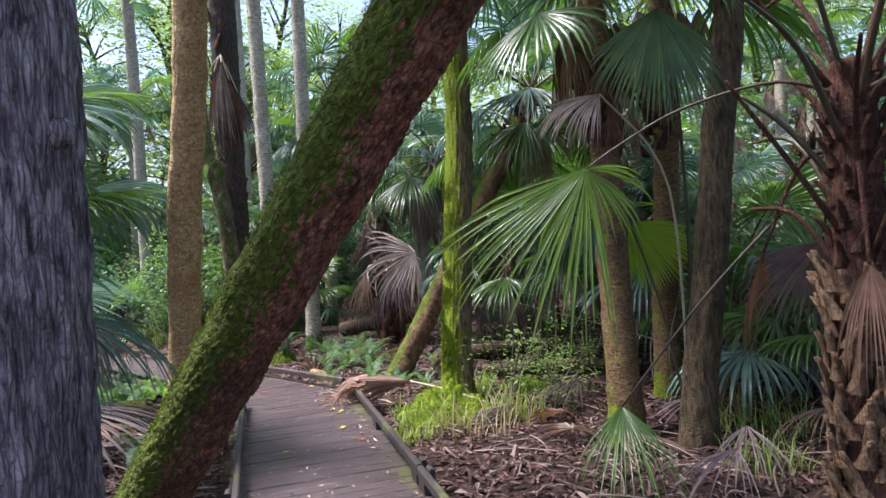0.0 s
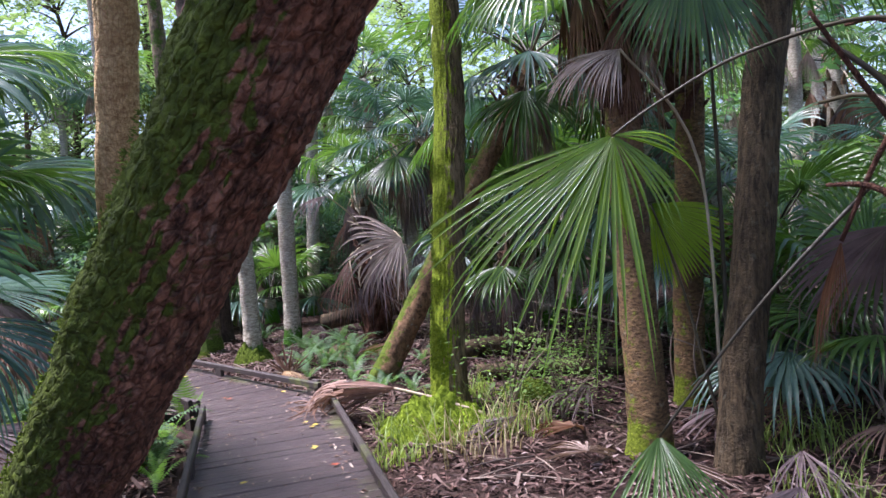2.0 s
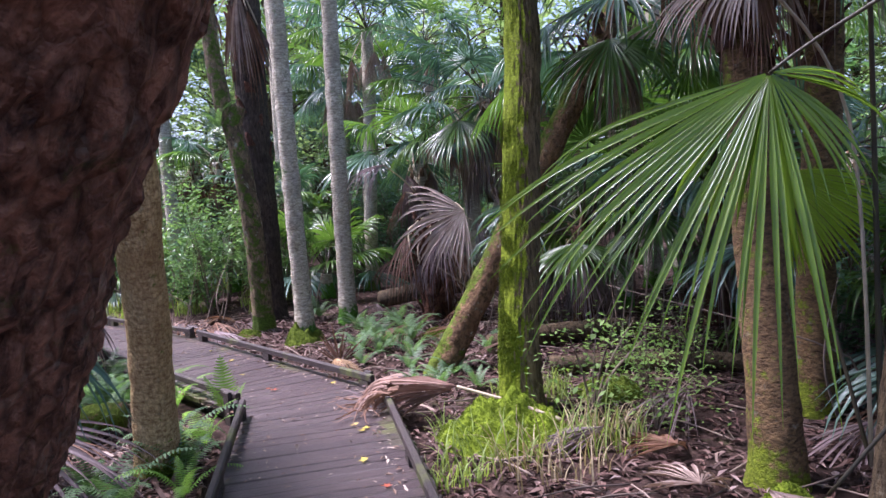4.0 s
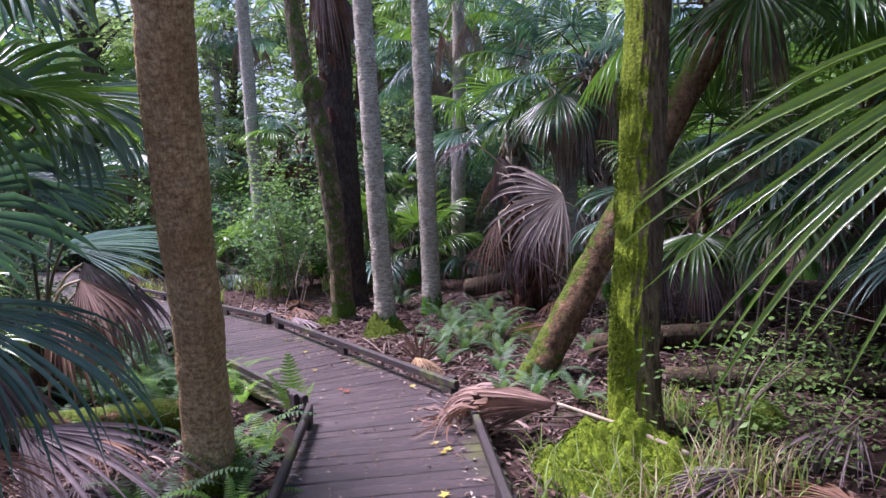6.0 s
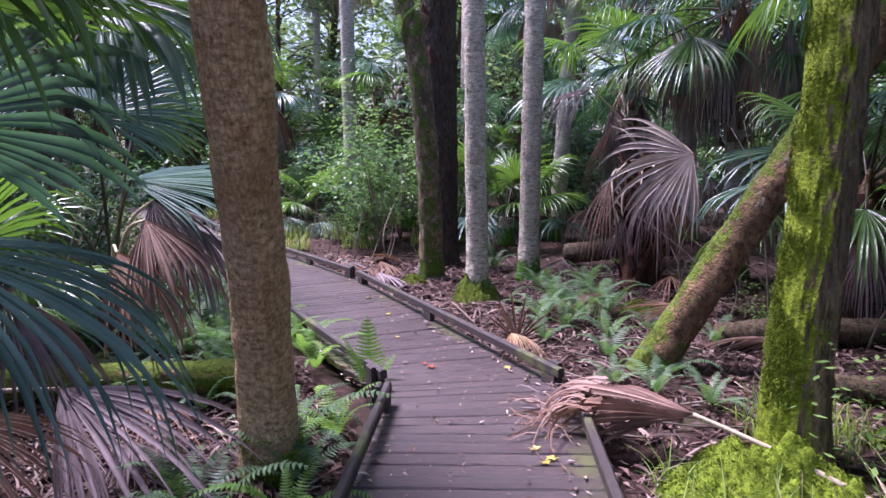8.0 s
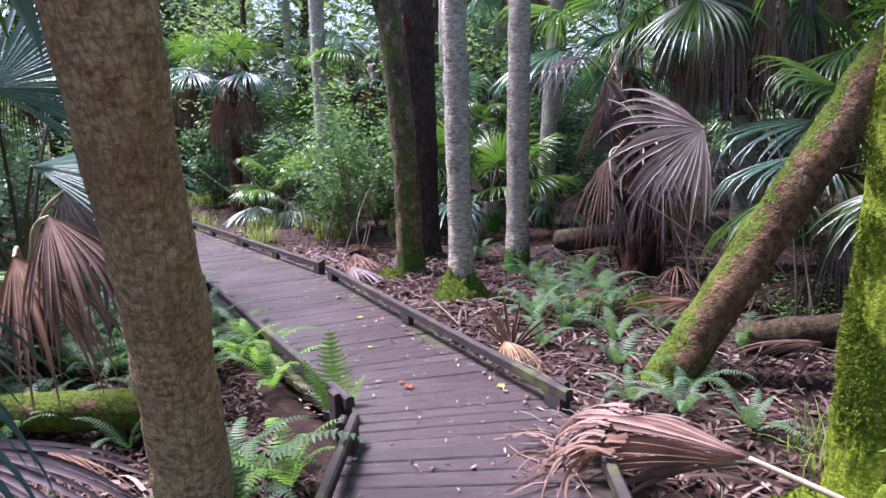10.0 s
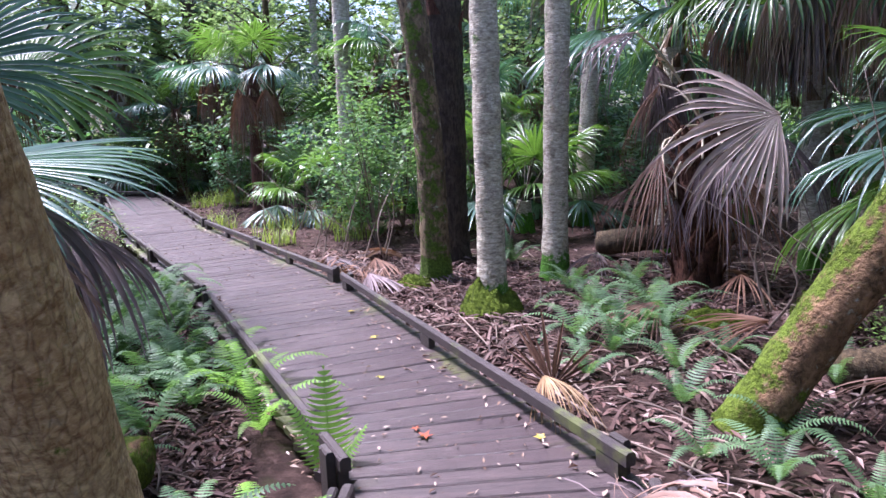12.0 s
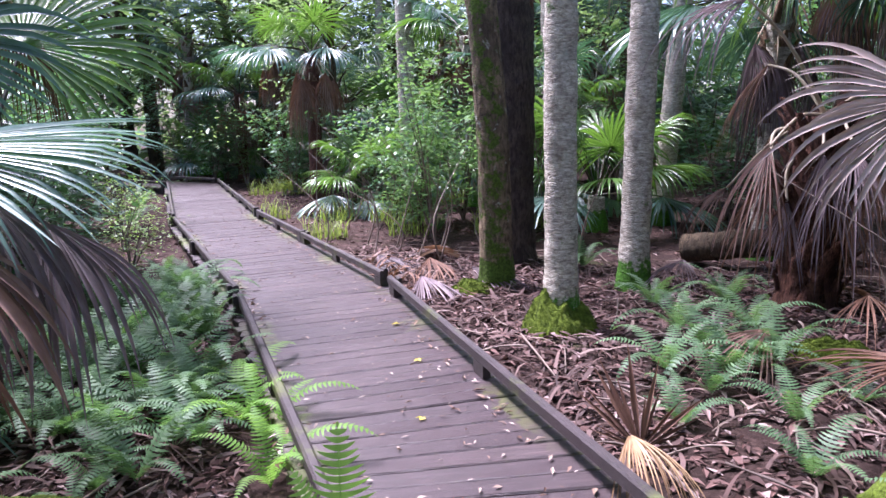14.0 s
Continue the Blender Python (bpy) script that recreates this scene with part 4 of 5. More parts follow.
for i, (e, m, r) in enumerate((((-1.22, 11.0, 0.95), "rust", 0.75), ((-0.92, 10.92, 1.05), "mauve", 0.85), ((-0.62, 11.0, 0.95), "rust", 0.8), ((-1.12, 11.12, 0.7), "mauve", 0.6), ((-0.75, 11.05, 0.75), "rust", 0.6))):
    hero_frond("frond", dp, e, (e[0] + 0.95, -0.35, -1), (e[0] + 0.95, -1, 0.3), r, 20, 60, 1.0, m, "hanging dead brown fan leaf", [(-0.92, 11.35, 1.2), (e[0], 11.2, e[2] + 0.25), e], 0.3, 8, 470 + i, 0.012, "petiole_pale", pleat=0.6, ragged=0.35, jitter=0.9, cover=1.2)
skirted = palm(0.15, 12.4, 3.2, [("blue", 45, 5), ("blue", 10, 6), ("green", -15, 5), ("dead", -50, 6), ("mauve", -70, 7)], 0.14, (-0.15, -0.2), label="palm with silvery leaves over a thick skirt of dead ones", booted=1.6)
for i, (e, m, r, c) in enumerate((((-0.12, 11.35, 2.75), "mauve", 1.15, 18), ((0.2, 11.3, 2.85), "tan", 1.3, 18), ((0.48, 11.4, 2.7), "mauve", 1.2, 16), ((0.05, 11.7, 3.0), "rust", 1.25, 16), ((0.75, 11.6, 2.8), "tan", 1.1, 16))):
    hero_frond("frond", skirted, e, (0.05, -0.12, -1), (0.1, -1, 0.1), r, c, 38, 0.6, m, "long dead fan leaf hanging straight down", [(0.0, 12.2, 3.0), (e[0] * 0.6, 11.8, 3.15), e], 0.35, 9, 430 + i, 0.012, "petiole_pale", pleat=0.6, ragged=0.3, jitter=0.8, cover=1.2)
palm(-1.3, 13.4, 2.6, [("green", 45, 5), ("blue", 5, 6), ("mauve", -60, 6)], 0.13, (0.05, 0), booted=1.5)
palm(1.6, 11.2, 2.2, [("green", 50, 5), ("green", 15, 6), ("dead", -55, 5)], 0.13, (0.1, 0), booted=1.5)

for x, y, h in ((-9.5, 17.0, 2.9), (-14.4, 20.4, 2.4), (-12.4, 19.6, 3.4)):
    palm(x, y, h, [("green", 50, 4), ("blue", 15, 5), ("rust", -45, 6), ("dead", -65, 6)], 0.14, (0.05, 0.0), "fibre", "palm with a skirt of orange-brown dead leaves", booted=1.4)

palm(-9.2, 9.4, 4.2, [("green", 50, 5), ("blue", 20, 6), ("blue", -10, 6), ("rust", -55, 6)], 0.14, (0.2, 0.0), booted=1.2)

for x, y, h in ((-8.6, 19.2, 6.2), (-11.6, 23.0, 7.0), (-6.2, 22.5, 7.6)):
    palm(x, y, h, [("blue", 55, 5), ("green", 25, 7), ("blue", -5, 7), ("dead", -55, 6)], 0.12, (0.2, 0.1))

# low palms with dead skirts in the gaps between the trunks
SKIRT = [("green", 55, 4), ("blue", 20, 5), ("green", -10, 4), ("mauve", -50, 5)]
for x, y, h in ((0.95, 10.2, 1.3), (2.3, 9.5, 1.6), (1.9, 12.6, 2.0), (3.3, 7.9, 1.1)):
    palm(x, y, h, SKIRT, 0.13, (0.05, -0.05), "fibre", "low palm with a ragged skirt of dead brown leaves", booted=0.8)

# ---- undergrowth ----
def fern_frond(length, rise, pairs, width, seed, curl=0.9, lobes=0.62):
    """One arching feather leaf along +y."""
    rnd = random.Random(seed)
    s = Shape()
    p, e = Vector((0, 0, 0)), rise
    n = pairs + 4
    step = length / n
    spine = []
    for i in range(n + 1):
        spine.append((p.copy(), Vector((0, math.cos(e), math.sin(e)))))
        p = p + spine[-1][1] * step
        e -= curl * 1.6 / n * (0.4 + i / n)
    tube(s, [q for q, _ in spine], lambda t: 0.0035 * (1 - 0.8 * t), 3, cap=False)
    for i in range(3, n + 1):
        q, d = spine[i]
        t = (i - 3) / (n - 3)
        w = width * (0.5 + 0.5 * min(1, t / 0.25)) * (1 - t) ** 0.62 + 0.006
        nn = Vector((0, -d.z, d.y))
        for sg in (1, -1):
            sd = Vector((sg, 0, 0))
            w1 = w * rnd.uniform(0.88, 1.08)
            sag = rnd.uniform(0.05, 0.35)
            fw = rnd.uniform(0.18, 0.36)
            k = len(s.v)
            for j in range(7):
                u = j / 6
                c = q + (sd + d * fw * u) * w1 * u - nn * w1 * sag * u * u
                h = step * (0.46 * (1 - u) ** 0.55 if j < 6 else 0.02) * (1.0 if j % 2 == 0 else lobes)
                s.v += [c - d * h, c + d * h]
            s.f += [(k + 2 * j, k + 2 * j + 1, k + 2 * j + 3, k + 2 * j + 2) for j in range(6)]
    return s


FERN_MESH = {}


def fern(x, y, size, count, seed, mat="fern", label="green fern with feathery fronds", z=None, rise=1.05):
    rnd = random.Random(seed)
    root = thing("fern", x, y, ground_z(x, y) if z is None else z, label, "fern", "ferns beside the boardwalk")
    for i in range(count):
        k = (mat, rnd.randint(0, 4), rise > 1.2)
        if k not in FERN_MESH:
            FERN_MESH[k] = fern_frond(0.66 + 0.06 * k[1], rise + 0.18 - 0.07 * k[1], 19 + k[1], 0.115, 300 + k[1], 0.95 + 0.14 * k[1]).mesh("frond", M[mat])
        m = Matrix.Rotation(6.283 * i / count + rnd.uniform(-0.4, 0.4), 4, "Z") @ Matrix.Rotation(rnd.uniform(-0.12, 0.25), 4, "X") @ Matrix.Scale(size * rnd.uniform(0.7, 1.15), 4)
        part("frond", FERN_MESH[k], None, root, at=m)
    return root


rnd = random.Random(11)
# the fern bank beside the boardwalk's second stretch
made = 0
while made < 105:
    x, y = rnd.uniform(-6.3, -2.4), rnd.uniform(6.3, 11.0)
    g = deck_gap(x, y)
    below = (y - 7.0) - (-(x + 1.62)) * 1.0
    if below > -0.3 or g < 0.78 or g > 2.3 or (x + 2.42) ** 2 + (y - 6.1) ** 2 < 0.25 or (y < 7.4 and rnd.random() < 0.7):
        continue
    fern(x, y, rnd.uniform(0.45, 0.8), rnd.randint(6, 8), rnd.randint(0, 9999))
    made += 1
bright = thing("fern", -2.36, 7.2, -0.08, "bright light-green fern standing up beside the rail", "fern", "ferns beside the boardwalk")
for ang, tilt, k in ((0.55, 0.05, 0.84), (1.5, 0.3, 0.66), (-0.9, 0.4, 0.5)):
    part("frond", fern_frond(0.58, 1.45, 16, 0.17, 71, 0.16, 0.95).mesh("frond", M["fern_light"]), None, bright, at=Matrix.Rotation(ang, 4, "Z") @ Matrix.Rotation(-tilt, 4, "X") @ Matrix.Scale(k, 4))
for x, y, k in ((-2.2, 6.05, 0.7), (-2.35, 5.55, 0.75), (-2.05, 5.7, 0.6), (-2.45, 6.45, 0.8), (-2.65, 5.75, 0.7), (-2.3, 6.6, 0.65)):
    fern(x, y, k, 7, int(-x * 999), "fern_light" if k < 0.66 else "fern")
# ferns on the far side of the bend
for x, y, k in ((-1.7, 9.55, 0.6), (-1.45, 9.3, 0.55), (-1.25, 9.75, 0.6), (-1.05, 9.1, 0.55), (-1.75, 10.4, 0.7), (-1.3, 10.6, 0.65), (-1.0, 8.55, 0.55), (-0.62, 7.75, 0.5), (-0.3, 7.6, 0.5), (-2.0, 11.0, 0.6), (-0.75, 9.5, 0.5), (-1.55, 8.85, 0.45), (-0.2, 9.0, 0.6), (-1.5, 11.2, 0.7), (-2.9, 12.3, 0.7), (-0.9, 7.9, 0.45), (-1.35, 9.55, 0.75), (-1.15, 9.95, 0.8), (-1.55, 9.9, 0.7), (-0.55, 8.25, 0.5)):
    fern(x, y, k, 7, int(y * 777 - x * 31), rise=1.2)
for x, y in ((-3.0, 7.62), (-3.3, 7.95), (-3.72, 8.3), (-3.5, 8.0)):
    fern(x, y, 0.62, 6, int(-x * 321), "fern_light", "light green fern arching over the kerb rail")
for i in range(18):
    x, y = rnd.uniform(-14, -5), rnd.uniform(10, 18)
    if deck_gap(x, y) > 0.95:
        fern(x, y, rnd.uniform(0.7, 1.1), 7, i + 500)
# ferns that grow on the forked trunk
fern(-3.72, 11.1, 0.7, 8, 88, label="fern growing in the fork of a trunk", z=2.75)


def leaf_cloud(s, centre, radius, count, size, rnd, flat=0.7):
    """Many small single leaves in loose sprays."""
    c = Vector(centre)
    for _ in range(count):
        d = Vector((rnd.gauss(0, 1), rnd.gauss(0, 1), rnd.gauss(0, 1) * flat))
        p = c + d.normalized() * radius * rnd.random() ** 0.45 if d.length else c
        a, t = rnd.uniform(0, 6.283), rnd.uniform(-0.5, 0.5)
        L = size * rnd.uniform(0.6, 1.3)
        f = Vector((math.cos(a), math.sin(a), t)) * L
        w = Vector((-math.sin(a), math.cos(a), rnd.uniform(-0.4, 0.4))) * L * 0.27
        k = f * 0.45 - UP * L * 0.06
        s.add([p, p + k + w, p + f - UP * L * 0.12, p + k - w], [(0, 1, 2), (0, 2, 3)])


SHRUB = []


def make_shrub(h, spread, leaves, size, mat, seed):
    rnd = random.Random(seed)
    stem, leaf = Shape(), Shape()
    for i in range(rnd.randint(5, 8)):
        a = rnd.uniform(0, 6.283)
        e = Vector((math.cos(a) * spread * rnd.uniform(0.3, 1), math.sin(a) * spread * rnd.uniform(0.3, 1), h * rnd.uniform(0.55, 1)))
        line = spline([(0, 0, 0), tuple(e * 0.4 + UP * h * 0.1), tuple(e)], 5)
        tube(stem, line, lambda t: 0.012 * (1.2 - t), 5)
        for q in line[3:]:
            for _ in range(2):
                c = q + Vector((rnd.gauss(0, 0.2), rnd.gauss(0, 0.2), rnd.gauss(0, 0.14)))
                leaf_cloud(leaf, c, 0.24 * (0.6 + spread * 0.4), leaves, size, rnd, 0.45)
    root = thing("shrub", 0, 0, 0, "leafy green shrub with small leaves", "shrub", "shrubs under the trees")
    part("stem", stem, M["twig"], root)
    tagged(part("foliage", leaf, M[mat], root), kind="stuff")
    return root


SHRUB.append(make_shrub(2.3, 0.9, 16, 0.085, "shrub", 1))
SHRUB.append(make_shrub(1.7, 0.9, 16, 0.1, "shrub_dark", 2))
SHRUB.append(make_shrub(0.9, 0.5, 5, 0.052, "shrub_light", 3))
SHRUB.append(make_shrub(2.9, 1.2, 18, 0.11, "shrub_dark", 4))
SHRUB[0].location = (-5.0, 13.2, -0.15)
tagged(SHRUB[0], "bright green leafy shrub beside a palm trunk")
SHRUB[1].location = (-6.2, 14.3, -0.15)
SHRUB[2].location = (0.55, 6.75, -0.12)
tagged(SHRUB[2], "small light-green sapling beside a mossy trunk")
SHRUB[3].location = (-7.6, 8.6, -0.15)


def put(ob, x, y, k=1.0):
    copy_thing(ob, Matrix.Translation((x, y, ground_z(x, y) - 0.03)) @ Matrix.Rotation(rnd.uniform(0, 6.28), 4, "Z") @ Matrix.Scale(k, 4))


for x, y, i, k in ((-5.6, 13.9, 0, 0.9), (-4.5, 14.2, 0, 1.0), (-5.4, 15.0, 0, 1.2), (-8.6, 11.6, 2, 0.9), (-9.6, 12.3, 2, 1.1), (-10.6, 13.4, 2, 1.0), (-11.8, 14.2, 2, 1.2), (-10.0, 11.4, 1, 0.7), (-7.3, 10.6, 2, 0.8), (-7.6, 10.0, 1, 0.9), (-9.2, 10.6, 3, 1.0), (-6.3, 8.6, 1, 0.9), (-5.8, 7.4, 1, 0.8), (-11.0, 12.2, 3, 1.0), (-13.0, 13.5, 3, 1.1),
                   (0.95, 6.5, 2, 0.7), (1.1, 7.5, 2, 0.65), (1.6, 7.9, 2, 0.8), (0.3, 9.6, 2, 0.6), (2.6, 7.4, 1, 0.7), (-10.5, 17.6, 1, 1.1), (-8.2, 16.5, 1, 1.1), (-13.0, 20.5, 3, 1.1), (-16.0, 21.5, 3, 1.2), (-16.5, 20.3, 3, 1.0), (-14.8, 19.7, 1, 1.2), (-13.6, 19.6, 0, 0.9), (-17.0, 16.2, 3, 1.3), (-19.0, 17.5, 3, 1.4), (-20.5, 20.5, 3, 1.5), (-15.5, 15.0, 1, 1.2), (-22, 22, 3, 1.6), (-18.5, 23, 3, 1.5), (-6.4, 19.5, 3, 1.2), (-4.0, 19.5, 0, 1.3)):
    put(SHRUB[i], x, y, k)
rnd = random.Random(21)
for i in range(95):
    x, y = rnd.uniform(-24, 13), rnd.uniform(6, 34)
    if deck_gap(x, y) < 2.2 or (y < 14 and -6 < x < 3.0) or (y < 9 and x > -6 and x < 4.5):
        continue
    put(SHRUB[rnd.choice((0, 1, 1, 3, 3))], x, y, rnd.uniform(0.9, 1.6))

# ---- the palms of the forest behind ----
PLANS = [[("green", 60, 4), ("blue", 30, 5), ("green", 0, 5), ("dead", -55, 4)], [("blue", 50, 4), ("green", 15, 6), ("rust", -50, 4), ("mauve", -70, 4)], [("green", 65, 5), ("green", 35, 6), ("blue", 5, 4)]]
STOCK = [palm(2.6, 9.6, 3.0, PLANS[1], 0.14, (0.2, 0), booted=1.2), palm(3.6, 7.4, 0.5, PLANS[2], 0.12), palm(-6.9, 6.4, 1.3, PLANS[0], 0.14, booted=0.8), palm(-2.6, 15.4, 5.2, PLANS[0], 0.14, (0.3, 0.2)), palm(4.4, 10.5, 2.0, PLANS[1], 0.14, booted=1.2)]
for x, y, i, k in ((3.4, 5.9, 1, 0.9), (4.3, 5.2, 4, 0.9), (3.1, 8.6, 4, 0.9), (0.9, 13.8, 0, 1.0), (2.4, 13.0, 3, 0.9), (-0.4, 15.5, 0, 1.2), (-4.9, 16.6, 1, 1.1), (-3.3, 14.6, 1, 1.0), (-5.6, 17.6, 4, 1.0),
                   (-8.4, 18.6, 2, 1.0), (-10.5, 19.8, 4, 1.0), (-12.2, 20.8, 0, 1.0), (-15.5, 20.6, 1, 1.0), (-17.5, 21.5, 0, 1.1), (-14.0, 22.5, 3, 1.0), (-8.0, 20.5, 0, 1.1), (-6.3, 22, 3, 1.1), (-10.8, 8.8, 2, 1.0), (-12.5, 11.2, 0, 0.9), (-8.0, 7.4, 0, 0.9), (-5.6, 4.6, 2, 0.9), (-6.4, 8.6, 0, 1.0), (-15, 13.0, 4, 1.0), (-16.5, 17.0, 0, 1.0), (-5.2, 6.4, 1, 0.9), (-5.0, 3.6, 0, 0.9)):
    put(STOCK[i], x, y, k)
rnd = random.Random(33)
n = 0
while n < 52:
    x, y = rnd.uniform(-26, 14), rnd.uniform(8, 32)
    if deck_gap(x, y) < 2.6 or (y < 15 and -7 < x < 2.5):
        continue
    put(STOCK[rnd.randint(0, 4)], x, y, rnd.uniform(0.85, 1.5))
    n += 1


# ---- broadleaved trees behind, with crowns of loose sprays ----
def make_tree(h, r, spread, seed, clumps, leaves, size):
    rnd = random.Random(seed)
    wood, leaf = Shape(), Shape()
    line = spline([(0, 0, 0), (rnd.uniform(-0.2, 0.2), 0.1, h * 0.35), (rnd.uniform(-0.4, 0.4), rnd.uniform(-0.3, 0.3), h * 0.7), (rnd.uniform(-0.5, 0.5), 0, h)], 8)
    tube(wood, line, lambda t: r * (1.05 - 0.85 * t), 12, furrowed)
    for i in range(clumps):
        t = rnd.uniform(0.22, 1)
        b = line[int(t * (len(line) - 1))]
        a = rnd.uniform(0, 6.283)
        reach = spread * rnd.uniform(0.35, 1) * (1.15 - 0.5 * t)
        e = b + Vector((math.cos(a) * reach, math.sin(a) * reach, rnd.uniform(0.1, 1.2)))
        tube(wood, spline([tuple(b), tuple(b.lerp(e, 0.5) + UP * 0.2), tuple(e)], 4), lambda t: r * 0.22 * (1.1 - t), 5)
        for q in (e, b.lerp(e, 0.75), e + Vector((rnd.gauss(0, 0.5), rnd.gauss(0, 0.5), -0.3))):
            leaf_cloud(leaf, q, spread * 0.28, leaves, size, rnd, 0.55)
    root = thing("broadleaf_tree", 0, 0, -0.2, "broadleaved tree with a loose green crown", "tree", "trees of the forest behind")
    part("trunk", wood, M["bark_dark"], root)
    tagged(part("crown", leaf, M["canopy"], root), kind="stuff")
    return root


TREES = [make_tree(9, 0.16, 2.6, 1, 38, 42, 0.15), make_tree(12, 0.22, 3.4, 2, 46, 46, 0.18), make_tree(6.5, 0.11, 2.0, 3, 34, 40, 0.12)]
TREES[0].location, TREES[1].location, TREES[2].location = (-6.0, 20.5, -0.2), (3.0, 17.0, -0.2), (-9.9, 18.4, -0.2)
rnd = random.Random(44)
n = 0
while n < 62:
    x, y = rnd.uniform(-36, 20), rnd.uniform(10, 42)
    if deck_gap(x, y) < 2.4 or (y < 22 and -17 < x < 12):
        continue
    put(TREES[rnd.randint(0, 2)], x, y, rnd.uniform(0.9, 1.5))
    n += 1
# unseen trees around and behind the walker, added as cover against the sky
for x, y in ((9, 1), (8, -6), (-9, 0), (-8, -7), (1, -13), (10, 6), (-11, 4)):
    put(TREES[rnd.randint(0, 2)], x, y, rnd.uniform(0.9, 1.2))


def crown(root, spread, z0, z1, seed, clumps=40, leaves=42, size=0.16):
    """Unseen limbs and loose sprays of leaves above a trunk, added for shade."""
    rr = random.Random(seed)
    verts = [c for c in root.children if c.name.startswith("trunk")][0].data.vertices
    top = Vector(max((v.co for v in verts), key=lambda c: c.z))
    leaf = Shape()
    for i in range(7):
        a = 6.283 * i / 7 + rr.uniform(-0.3, 0.3)
        e = Vector((top.x + math.cos(a) * spread * 0.8, top.y + math.sin(a) * spread * 0.8, rr.uniform(z0 + 0.5, z1)))
        b = Shape()
        tube(b, spline([tuple(top - UP * 0.2), tuple(top.lerp(e, 0.5) + UP * 0.3), tuple(e)], 5), lambda t: 0.06 * (1.15 - t), 6)
        part("limb", b, M["bark_dark"], root)
    for _ in range(clumps):
        a, d = rr.uniform(0, 6.283), spread * math.sqrt(rr.random())
        leaf_cloud(leaf, (top.x + math.cos(a) * d, top.y + math.sin(a) * d, rr.uniform(z0, z1)), 0.75, leaves, size, rr, 0.5)
    tagged(part("crown", leaf, M["canopy"], root, "unseen loose green crown added to shade the ground"), kind="stuff")


# leaf cover out of view over five trunks, to dim the light below
for i, (t, sp_, z0, z1) in enumerate(((brown_tree, 3.6, 6.2, 8.6), (mossy_tree, 2.3, 7.2, 9.6), (lean_tree, 2.6, 5.8, 8.0), (grey_tree, 3.2, 6.4, 9.0), (dark, 3.8, 7.4, 10.0))):
    crown(t, sp_, z0 + 0.2, z1 + 0.2, 800 + i)


# ---- litter, grass, logs ----
def litter(name, count, region, mat, size, seed, label, keep=lambda x, y: True, z=None):
    rnd = random.Random(seed)
    s = Shape()
    n = 0
    while n < count:
        x, y = rnd.uniform(region[0], region[1]), rnd.uniform(region[2], region[3])
        if not keep(x, y):
            continue
        n += 1
        p = Vector((x, y, (ground_z(x, y) if z is None else z) + rnd.uniform(0.004, 0.03 if z is None else 0.008)))
        a = rnd.uniform(0, 6.283)
        L = size * rnd.uniform(0.5, 1.5)
        w = L * rnd.uniform(0.2, 0.42)
        tilt = rnd.uniform(-0.35, 0.35)
        d, q = Vector((math.cos(a), math.sin(a), tilt)), Vector((-math.sin(a), math.cos(a), rnd.uniform(-0.3, 0.3)))
        c = UP * L * rnd.uniform(0.03, 0.22)
        s.add([p - d * L / 2, p - d * L * 0.1 + q * w / 2 + c, p + d * L / 2, p - d * L * 0.1 - q * w / 2 + c, p], [(0, 4, 1), (1, 4, 2), (4, 3, 2), (0, 3, 4)])
    ob = part(name, s, M[mat], smooth=False)
    return tagged(ob, label, "leaf litter", kind="stuff")


off_deck = lambda x, y: deck_gap(x, y) > 0.66
litter("leaf_litter", 32000, (-5.5, 3.6, 1.0, 12.5), "litter", 0.07, 1, "brown fallen leaves on the forest floor", off_deck)
litter("leaf_litter", 5000, (-4.6, -1.6, 4.5, 9.0), "litter", 0.06, 5, "brown fallen leaves on the forest floor", off_deck)
litter("leaf_litter", 12000, (-15, 5, 9, 22), "litter", 0.085, 2, "brown fallen leaves on the forest floor", off_deck)
litter("leaf_litter", 1100, (-9.5, 0.6, 2.5, 14.5), "deck_leaf", 0.029, 3, "small fallen leaves on the boardwalk", lambda x, y: deck_gap(x, y) < 0.53, 0.003)
litter("leaf_litter", 650, (-9.5, 0.6, 2.5, 14.5), "deck_leaf", 0.042, 4, "fallen leaves gathered along the kerb rails", lambda x, y: 0.43 < deck_gap(x, y) < 0.54, 0.003)


def twigs(count, region, seed):
    rnd = random.Random(seed)
    s = Shape()
    n = 0
    while n < count:
        x, y = rnd.uniform(region[0], region[1]), rnd.uniform(region[2], region[3])
        if deck_gap(x, y) < 0.95:
            continue
        n += 1
        a, L = rnd.uniform(0, 6.283), rnd.uniform(0.12, 0.7)
        p = Vector((x, y, ground_z(x, y) + 0.02))
        d = Vector((math.cos(a), math.sin(a), rnd.uniform(-0.05, 0.14))) * L
        b = p + d * 0.5 + Vector((rnd.gauss(0, 0.03), rnd.gauss(0, 0.03), 0.02))
        tube(s, spline([tuple(p), tuple(b), tuple(p + d)], 3), lambda t: rnd.uniform(0.004, 0.009), 4)
    tagged(part("twigs", s, M["twig"]), "grey and brown fallen twigs on the forest floor", "twigs", kind="stuff")


twigs(420, (-5.5, 3.6, 3.5, 13), 7)


